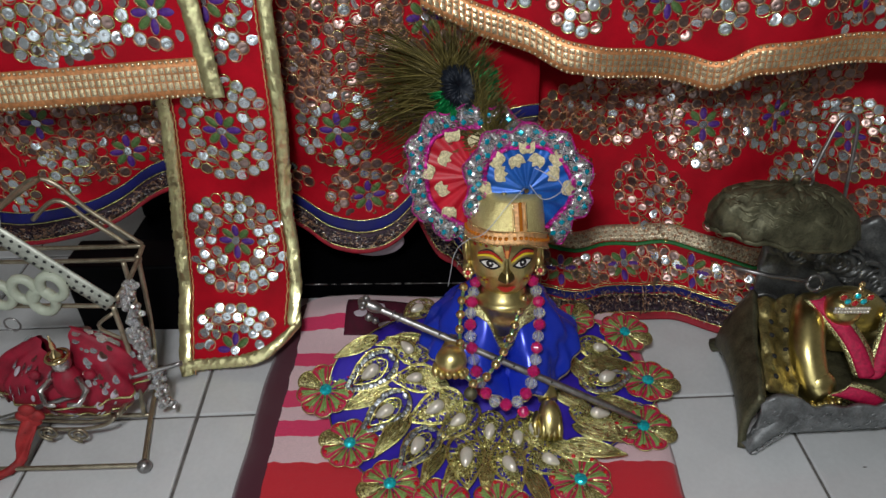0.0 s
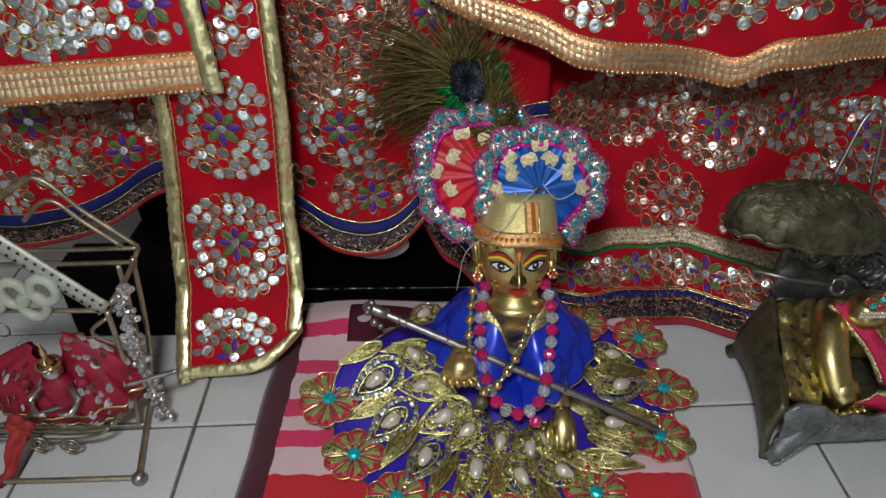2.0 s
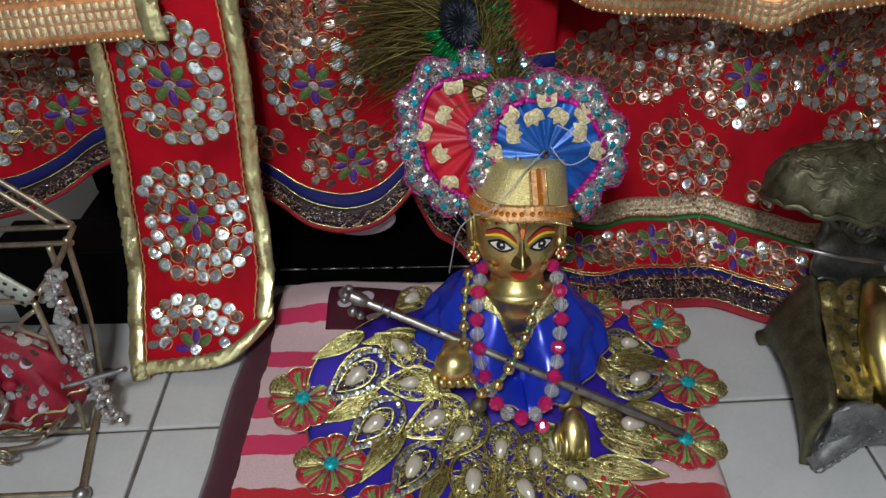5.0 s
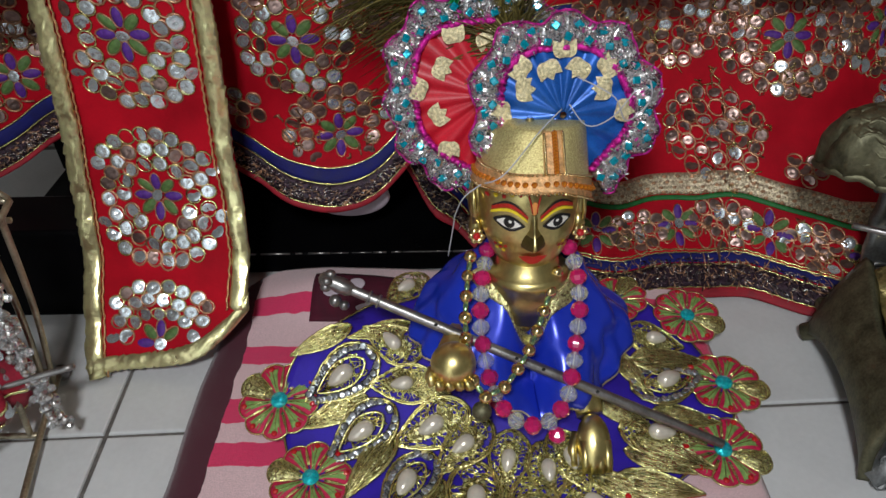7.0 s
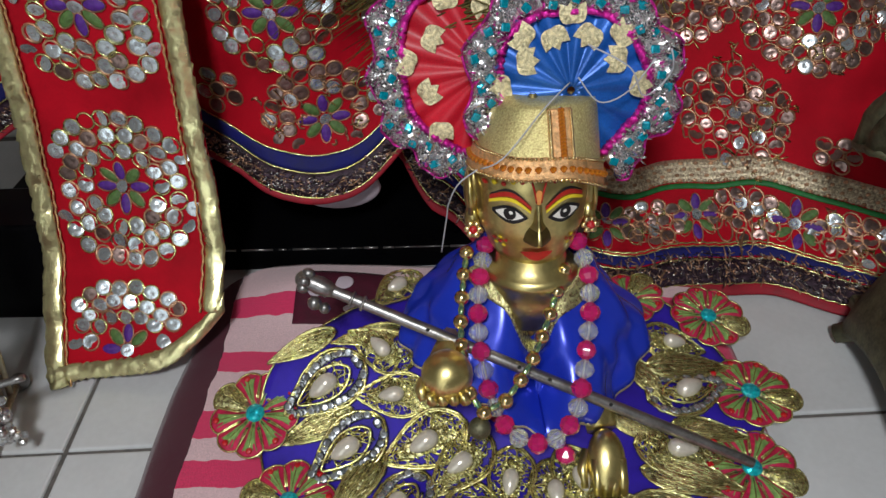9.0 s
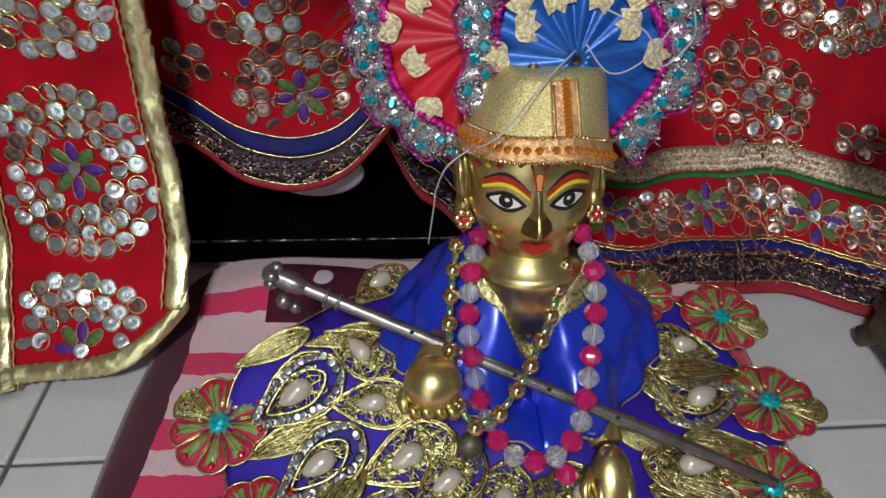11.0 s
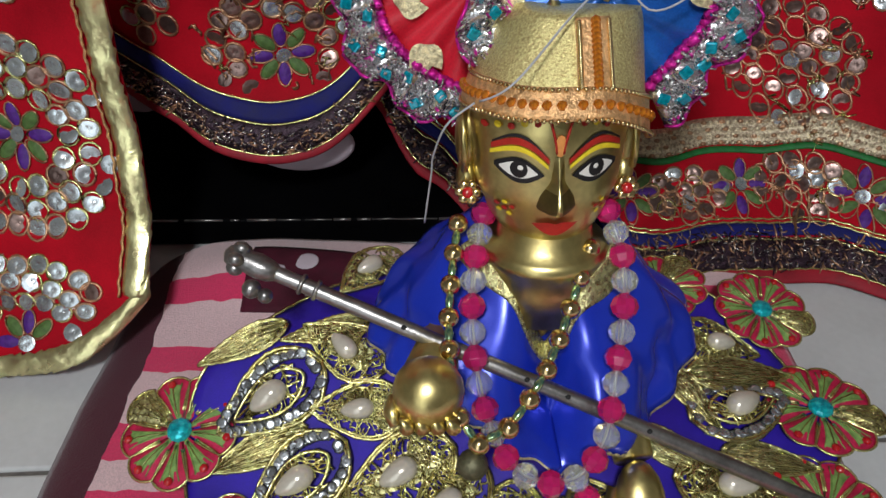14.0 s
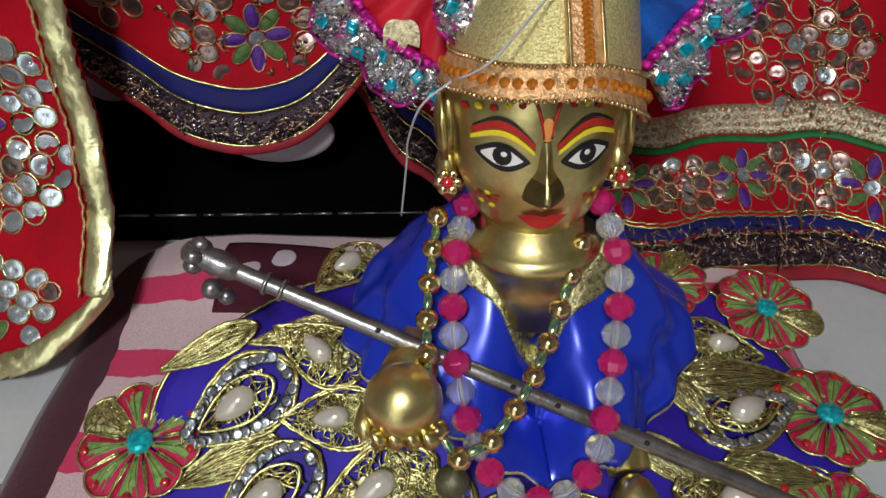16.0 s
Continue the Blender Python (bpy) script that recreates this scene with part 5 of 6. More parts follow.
def fan(name, c, nrm, rx, rz, r_in, pleats, material, label, arcs, rw=0.0125, leaf_r=0.78, leaves=9, leaf_arc=(0.1, 3.05)):
    ob = thing(name, None, None, label, "turban")
    nrm = V(nrm).normalized()
    ax = V((1, 0, 0))
    ax = (ax - nrm * ax.dot(nrm)).normalized()
    ay = nrm.cross(ax) * (1 if nrm.cross(ax).z > 0 else -1)
    c = V(c)

    def fn(u, v):
        t = 2 * math.pi * u
        k = (r_in + (1 - r_in) * v) * wob(t)
        return c + ax * (rx * k * math.cos(t)) + ay * (rz * k * math.sin(t)) + nrm * (0.0016 * v * math.sin(t * pleats) + 0.004 * (1 - v))
    part("pleated_cloth", Geo().grid(fn, pleats * 8, 10, wrap=True), material, ob, thick=0.001)
    k = random.Random(int(rx * 1e5))
    t0, t1 = arcs
    g = Geo()
    n = 46
    rf = ruffle(g, c + nrm * 0.0012, ax, ay, nrm, rx * 0.97, rz * 0.97, rw, t0, t1, n)
    part("tinsel_ruffle", g, M_SILVERLACE, ob, "silver tinsel ruffle", thick=0.0006)
    g = Geo()
    for _ in range(900):
        u, v = k.random(), k.random()
        p = rf(u, v) + nrm * 0.0008
        q = p + V((k.gauss(0, 0.0013), k.gauss(0, 0.001), k.gauss(0, 0.0013)))
        g.tube([p, (p + q) / 2 + nrm * k.uniform(0.0004, 0.0016), q], k.uniform(0.0003, 0.0006), 3, 1 if k.random() < 0.06 else 0)
    part("tinsel_strands", g, [M_SILVERLACE, M_MAGENTA], ob, "loose silver tinsel")["kind"] = "stuff"
    gm = Geo().box((-0.0016, -0.0017, 0), (0.0016, 0.0017, 0.0012), bevel=0.0006).mesh("teal_stone", M_DEEPTEAL)
    for i in range(int(22 * (t1 - t0) / 3.1)):
        p = rf((i + 0.5) / (22 * (t1 - t0) / 3.1), 0.68 if i % 2 else 0.30) + nrm * 0.0016
        part("stone", gm, None, ob, m=basis(p, nrm + V((k.gauss(0, 0.2), 0, k.gauss(0, 0.2))), spin=k.random() * 3))
    for v, rr in ((-0.03, 0.0016), (1.0, 0.0005)):
        g = Geo()
        g.tube([rf(i / 150, v) + nrm * (0.0012 + 0.0006 * math.sin(i * 2.1)) for i in range(151)], rr, 5)
        part("magenta_braid", g, M_MAGENTA, ob, "magenta sequin braid")
    lm = leaf_pair_mesh(1)
    for i in range(leaves):
        t = leaf_arc[0] + (leaf_arc[1] - leaf_arc[0]) * i / max(1, leaves - 1)
        p = c + ax * (rx * leaf_r * math.cos(t)) + ay * (rz * leaf_r * math.sin(t)) + nrm * 0.0028
        part("glitter_leaf", lm, None, ob, "champagne glitter leaf", m=basis(p, nrm, spin=t - math.pi / 2 + k.uniform(-0.7, 0.7) + math.pi * (i % 2), s=1.15))
    return ob


def hat():
    """Gold brocade cap with an orange jewelled braid along the brim and over the crown."""
    ob = thing("brocade_cap", None, None, "gold brocade cap with orange jewelled braid on the idol's head", "cap")

    def fn(u, v):
        t = math.pi * (1.06 - 1.12 * u) + math.pi
        z = 0.0195 + 0.0205 * min(1.0, v / 0.86)
        top = max(0.0, (v - 0.86) / 0.14)
        w, d = 0.0226 * (1 - 0.75 * top), 0.0232 * (1 - 0.10 * v) * (1 - 0.75 * top)
        c = math.cos(t)
        c = math.copysign(abs(c) ** 0.8, c) * ((1 - 0.60 * max(0.0, v) ** 1.1) if c < 0 else (1 - 0.06 * v))
        lean = 0.012 * v + 0.010 * top
        sag = (-0.0125 * max(0.0, min(1.0, (0.44 - u) / 0.34)) ** 1.2 - 0.003 * max(0.0, u - 0.75) / 0.25) * (1 - max(0.0, v)) - 0.002 * math.sin(math.pi * u) * v
        return HEAD @ V((w * c + 0.0015, d * math.sin(t) + lean, z + sag))
    part("crown", Geo().grid(fn, 48, 20), M_BROCADE, ob, thick=0.0014)
    off = lambda u, v, h: fn(u, v) + (HEAD.to_3x3() @ V((math.cos(math.pi * (1.06 - 1.12 * u) + math.pi), math.sin(math.pi * (1.06 - 1.12 * u) + math.pi), 0))) * h
    g = Geo().grid(lambda u, v: off(u, -0.06 + 0.30 * v, 0.0012), 60, 5)
    part("brim_braid", g, M_TRIM, ob, "orange gold braid", thick=0.0008)
    g = Geo().grid(lambda u, v: off(0.400 + 0.090 * u, 0.2 + 0.65 * v, 0.0012), 6, 24)
    part("crown_braid", g, M_TRIM, ob, "orange gold braid", thick=0.0008)
    bd = Geo()
    gem = Geo().ell((0, 0, 0), (0.0014, 0.0012, 0.0015), nu=6, nv=4, smooth=False).mesh("orange_stone", M_ORANGEGEM)
    stone = lambda p: part("orange_stone", gem, None, ob, m=Matrix.Translation(p))
    for i in range(30):
        stone(off((i + 0.5) / 30, 0.09, 0.0018))
        if i < 13:
            stone(off(0.445, 0.26 + 0.047 * i, 0.0018))
    for i in range(62):
        for v in (-0.05, 0.225):
            bd.ell(off((i + 0.5) / 62, v, 0.0018), (0.0007, 0.0007, 0.0007), nu=6, nv=4)
        if i < 30:
            for u in (0.406, 0.484):
                bd.ell(off(u, 0.24 + 0.020 * i, 0.0018), (0.0007, 0.0007, 0.0007), nu=6, nv=4)
    part("bead_rows", bd, M_GOLDBEAD, ob, "rows of tiny gold beads")["kind"] = "stuff"


def plume():
    ob = thing("peacock_plume", None, None, "peacock eye feather stuck in the turban", "feather")
    base, eye = V((0.040, 0.404, 0.176)), V((0.016, 0.426, 0.211))
    run = along([base, V((0.033, 0.410, 0.186)), V((0.022, 0.418, 0.198)), eye, V((0.004, 0.430, 0.220))], 0.0012)
    part("quill", Geo().tube(run, 0.0007, 6), M_BARB, ob, "thin brown quill")
    k = random.Random(9)
    g = Geo()
    axis = (eye - base).normalized()
    side = V((0.70, -0.05, 0.71))
    side = (side - axis * side.dot(axis)).normalized()
    for i in range(1300):
        f = k.random() ** 0.8
        p = run[min(len(run) - 1, int(f * (len(run) - 1)))]
        s = 1 if i % 2 else -1
        L = k.uniform(0.030, 0.070) * (0.65 + 0.5 * f) * (0.72 if s > 0 else 1.0)
        a = k.uniform(0.15, 1.5)
        d = (axis * math.cos(a) + side * (s * math.sin(a)) + V((0, k.gauss(0, 0.12), k.gauss(0, 0.10)))).normalized()
        c = (axis * 0.2 + V((-0.25, k.gauss(0, 0.2), -0.55))) * L * 0.5
        pts = [p + d * (L * q / 5) + c * (q / 5) ** 2 for q in range(6)]
        g.tube(pts, [0.00042, 0.0004, 0.00036, 0.0003, 0.00024, 0.00012], 3)
    part("barbs", g, M_BARB, ob, "brown green loose barbs")["kind"] = "stuff"
    nrm = V((0.05, -1, 0.35)).normalized()
    m = basis(eye + nrm * 0.004, nrm, up=axis)
    for name, mt, col, r0, r1, cx, cy, n, lift in (("green_ring", M_BARBGREEN, "", 0.006, 0.0225, 0.002, -0.001, 420, 0.0), ("dark_eye", M_BARBDARK, "", 0.0, 0.0125, 0.0, 0.001, 260, 0.0018)):
        g = Geo()
        for i in range(n):
            t = k.uniform(0, 2 * math.pi)
            if name == "green_ring" and (0.5 < t < 2.8):
                continue
            a, b = k.uniform(r0, (r0 + r1) / 2), r1 * k.uniform(0.75, 1.05)
            q = lambda r: m @ V((cx + r * math.cos(t), cy + 1.15 * r * math.sin(t), lift + k.uniform(0, 0.0008)))
            g.tube([q(a), q((a + b) / 2), q(b)], [0.0007, 0.0007, 0.0003], 3)
        if name == "dark_eye":
            g.ell(m @ V((0, 0.001, 0.001)), (0.0085, 0.0095, 0.0012), m.to_3x3(), 18, 8)
        part(name, g, mt, ob, "green iridescent ring" if name == "green_ring" else "blue black eye of the feather")


def loose_threads():
    for pts in ([(0.021, 0.360, 0.141), (0.014, 0.360, 0.135), (0.010, 0.366, 0.122), (0.009, 0.370, 0.113), (0.006, 0.375, 0.091)], [(0.055, 0.382, 0.163), (0.045, 0.372, 0.158), (0.030, 0.356, 0.148), (0.021, 0.360, 0.141)],
                [(0.060, 0.38, 0.178), (0.075, 0.378, 0.170), (0.082, 0.380, 0.158), (0.092, 0.385, 0.165), (0.090, 0.385, 0.175)], [(0.058, 0.382, 0.165), (0.066, 0.380, 0.156), (0.076, 0.380, 0.160), (0.085, 0.382, 0.172)]):
        ob = thing("loose_thread", Geo().tube(along(pts, 0.002), 0.0003, 5), M_THREAD, "loose white cotton thread on the turban", "thread", "loose threads")


# ---- the wire swing with a doll ----
def wire_swing():
    ob = thing("wire_swing", None, None, "small wire swing stand of dull brass with perforated roof bars", "swing")

    def rod(pts, r=0.0016, m=M_WIRE, name="rod"):
        part(name, Geo().tube(along(pts, 0.004), r, 8), m, ob)
    F, B = 0.298, 0.385
    rod([(-0.195, F, 0.006), (-0.26, F - 0.002, 0.006), (-0.345, F - 0.004, 0.006)], name="base_rail")
    rod([(-0.195, F, 0.006), (-0.205, 0.34, 0.006), (-0.214, B, 0.006)], 0.0018, name="base_rail")
    rod([(-0.214, B, 0.006), (-0.28, B, 0.006), (-0.35, B, 0.006)], name="base_rail")
    rod([(-0.205, 0.341, 0.006), (-0.27, 0.340, 0.006), (-0.34, 0.338, 0.006)], name="base_rail")
    for p in ((-0.195, F, 0.0048), (-0.214, B, 0.0048), (-0.345, F - 0.004, 0.0048), (-0.35, B, 0.0048)):
        part("foot", Geo().ell(p, (0.0048, 0.0048, 0.0048), nu=14, nv=10), M_STEEL, ob, "round ball foot")
    for x, y, tx, tz in ((-0.210, 0.341, -0.203, 0.108), (-0.213, 0.375, -0.196, 0.122), (-0.216, 0.372, -0.205, 0.118), (-0.335, 0.341, -0.335, 0.11), (-0.345, B, -0.34, 0.12)):
        rod([(x, y, 0.006), ((x + tx) / 2 + 0.002, y, tz * 0.5), (tx, y, tz)], name="post")
    rod([(-0.203, 0.341, 0.106), (-0.27, 0.342, 0.106), (-0.335, 0.341, 0.106)], name="eave_rod")
    rod([(-0.196, B, 0.121), (-0.25, B, 0.120), (-0.34, B, 0.120)], name="eave_rod")
    rod([(-0.200, B, 0.110), (-0.25, B, 0.109), (-0.34, B, 0.109)], name="eave_rod")
    rod([(-0.196, B, 0.122), (-0.222, B, 0.148), (-0.247, B, 0.173), (-0.285, B, 0.150), (-0.34, B, 0.12)], name="roof_rod")
    rod([(-0.206, B, 0.122), (-0.226, B, 0.142), (-0.242, B, 0.157), (-0.265, B, 0.14)], name="roof_rod")
    rod([(-0.196, 0.385, 0.121), (-0.197, 0.360, 0.114), (-0.203, 0.341, 0.107)], name="roof_rod")
    rod([(-0.247, B, 0.173), (-0.255, 0.365, 0.171), (-0.262, 0.341, 0.168)], name="ridge_rod")
    rod([(-0.205, 0.341, 0.100), (-0.220, 0.345, 0.085), (-0.206, 0.348, 0.07)], 0.0013, name="brace")
    # perforated bars of the roof
    for a, b in ((V((-0.203, 0.340, 0.108)), V((-0.262, 0.340, 0.170))), (V((-0.335, 0.340, 0.108)), V((-0.262, 0.340, 0.170)))):
        d = (b - a)
        nrm = d.cross(V((0, 1, 0))).normalized()
        nrm = nrm if nrm.z > 0 else -nrm
        g = Geo().grid(lambda u, v: a + d * u + nrm * (0.006 * (2 * v - 1)) + V((0, -0.0015 * (1 - (2 * v - 1) ** 2), 0)), 20, 4)
        bar = part("perforated_bar", g, M_PERF, ob, "pale perforated metal strip", thick=0.0012)
        h = Geo()
        for i in range(16):
            for v in (-0.0028, 0.0028):
                h.ell(a + d * ((i + 0.5 + (0.25 if v > 0 else 0)) / 16.5) + nrm * v + V((0, -0.0021, 0)), (0.0011, 0.0004, 0.0011), nu=8, nv=4)
        part("perforations", h, M_HOLE, bar, "small dark holes")["kind"] = "stuff"
    # seat hung between the posts
    for y, z in ((0.318, 0.022), (0.330, 0.016), (0.350, 0.014), (0.366, 0.02)):
        rod([(-0.322, y, z + 0.008), (-0.30, y, z), (-0.25, y, z - 0.004), (-0.225, y, z), (-0.213, y, z + 0.010)], 0.0013, name="seat_rod")
    rod([(-0.300, 0.318, 0.026), (-0.25, 0.327, 0.038), (-0.205, 0.338, 0.047), (-0.172, 0.346, 0.052)], 0.0017, M_STEEL, "push_rod")
    rod([(-0.213, 0.318, 0.032), (-0.212, 0.342, 0.028), (-0.213, 0.366, 0.030)], 0.0013, name="seat_rod")
    rod([(-0.322, 0.318, 0.030), (-0.322, 0.342, 0.026), (-0.322, 0.366, 0.028)], 0.0013, name="seat_rod")
    for c in ((-0.242, 0.315, 0.016), (-0.262, 0.315, 0.018)):
        part("scroll", Geo().tube([V(c) + V(((0.002 + 0.006 * t / 20) * math.cos(t * 0.55), 0, (0.002 + 0.005 * t / 20) * math.sin(t * 0.55))) for t in range(21)], 0.0009, 6), M_WIRE, ob, "curled wire scroll")
    # pale cut-out ornament under the roof
    for cx, cz in ((-0.234, 0.124), (-0.252, 0.122), (-0.243, 0.113), (-0.268, 0.118)):
        part("ring_ornament", Geo().tube([V((cx, 0.338, cz)) + V((q.x, 0, q.y)) for q in ring(18, 0.0085, rx=0.85)], 0.0032, 8, closed=True), M_CELADON, ob, "pale green ring ornament")
    part("key_ring", Geo().tube([V((-0.270, 0.338, 0.094)) + V((q.x, 0.001 * q.y, q.y)) for q in ring(16, 0.005)], 0.0007, 5, closed=True), M_STEEL, ob, "thin metal ring")


def swing_doll():
    g = Geo()
    k = random.Random(4)

    def body(u, v):
        t = 2 * math.pi * u
        r = math.sin(math.pi * (0.03 + 0.94 * v)) ** 0.6
        w = 1 + 0.10 * math.sin(11 * t + 4 * v) + 0.08 * nz(math.cos(t) * 0.1, math.sin(t) * 0.1, v * 0.1, 60)
        lobe = abs(math.cos(t)) ** 1.3
        return V((-0.249 + 0.049 * r * w * math.cos(t), 0.343 + 0.026 * r * w * math.sin(t) * (0.55 + 0.45 * lobe), 0.010 + 0.040 * v + 0.034 * lobe * v ** 1.2 + 0.004 * math.cos(t) * v))
    g.grid(body, 60, 20, 0, wrap=True)
    g.ell((-0.243, 0.329, 0.052), (0.010, 0.009, 0.013), nu=16, nv=12, mi=0)
    g.ell((-0.243, 0.329, 0.069), (0.0062, 0.0062, 0.007), nu=16, nv=12, mi=1)
    for s in (-1, 1):
        g.tube([V((-0.243 + s * 0.008, 0.326, 0.058)), V((-0.243 + s * 0.015, 0.320, 0.053)), V((-0.243 + s * 0.011, 0.314, 0.046)), V((-0.243 + s * 0.004, 0.313, 0.047))], [0.0024, 0.0024, 0.002, 0.0016], 8, 1)
        g.ell((-0.243 + s * 0.018, 0.325, 0.062), (0.004, 0.003, 0.0035), nu=12, nv=8, mi=0)
    thing("dressed_doll", g, [M_MAROON, M_SILVER], "little silver figure in a puffed maroon dress on the swing", "doll")
    cr = thing("doll_crown", None, None, "tiny gold crown with a jewelled spike on the doll", "crown")
    c = V((-0.243, 0.328, 0.0755))
    part("brim", Geo().tube([c + q for q in ring(16, 0.0068)], 0.0013, 6, closed=True), M_GOLDBEAD, cr, "gold brim")
    part("spike", Geo().lathe([(0.0050, 0), (0.004, 0.003), (0.0014, 0.006), (0.0020, 0.009), (0.0010, 0.013), (0.0003, 0.018)], c, n=12), M_GOLDBEAD, cr, "gold spike")
    tr = thing("doll_trims", None, None, "white sequins and gold braid on the maroon doll dress", "trimming")
    for i in range(150):
        u, v = k.uniform(0.45, 1.05), k.uniform(0.1, 0.98)
        p, q = body(u, v), body(u, v) - V((-0.248, 0.343, 0.04))
        me = SEQ if i % 3 else SEQDULL
        part("sequin", me, None, tr, m=basis(p + q.normalized() * 0.001, q, s=k.uniform(0.3, 0.8)))
    for i in range(9):
        u, v = 0.52 + 0.05 * i + k.uniform(-0.01, 0.01), k.uniform(0.35, 0.9)
        p, q = body(u, v), body(u, v) - V((-0.248, 0.343, 0.03))
        part("white_patch", Geo().ell((0, 0, 0), (k.uniform(0.0025, 0.0055), k.uniform(0.002, 0.004), 0.0012), nu=10, nv=6), M_WHITECLOTH, tr, "white printed patch", m=basis(p, q))
    for v in (0.22, 0.45):
        part("braid", Geo().tube([body(i / 60, v) + V((0, -0.001, 0)) for i in range(60)], 0.0009, 5, closed=True), M_GOLDTHREAD, tr, "gold braid")
    run = along([(-0.268, 0.316, 0.036), (-0.272, 0.306, 0.024), (-0.276, 0.300, 0.010), (-0.285, 0.292, 0.005), (-0.31, 0.286, 0.004)], 0.003)
    g = Geo().grid(lambda u, v: run[int(v * (len(run) - 1))] + V((0.0042 * (2 * u - 1) * (1 + 0.3 * math.sin(v * 9)), 0.002 * math.sin(u * 7 + v * 12), 0.0018 * math.sin(u * 6))), 6, len(run) - 1)
    thing("crumpled_ribbon", g, M_RIBBON, "crumpled orange red ribbon trailing onto the tiles", "ribbon", thick=0.0012)
    g = Geo()
    for i in range(4):
        g.ell((-0.268 + 0.004 * math.cos(i * 1.6), 0.314, 0.036 + 0.005 * math.sin(i * 1.6)), (0.006, 0.003, 0.005), nu=10, nv=7)
    thing("dried_flower", g, M_RIBBON, "dried orange flower tucked in the doll's lap", "flower")
    # crystal garland down the post
    gl = thing("crystal_garland", None, None, "string of clustered clear crystal chips hung on the swing", "garland")
    chip = faceted_bead("chip", 0.0022, M_CLEARBEAD)
    dull = faceted_bead("chip_dull", 0.0022, M_SILVER)
    pts = along([(-0.197, 0.352, 0.114), (-0.197, 0.347, 0.090), (-0.196, 0.344, 0.062), (-0.193, 0.342, 0.036), (-0.190, 0.340, 0.014)], 0.0013)
    for p in pts:
        for _ in range(2):
            q = p + V((k.gauss(0, 0.0026), k.gauss(0, 0.002), 0))
            part("chip", chip if k.random() < 0.55 else dull, None, gl, m=Matrix.Translation(q) @ Euler((k.random() * 3, k.random() * 3, k.random() * 3)).to_matrix().to_4x4())
    part("string", Geo().tube(pts, 0.0005, 5), M_THREAD, gl, "string")


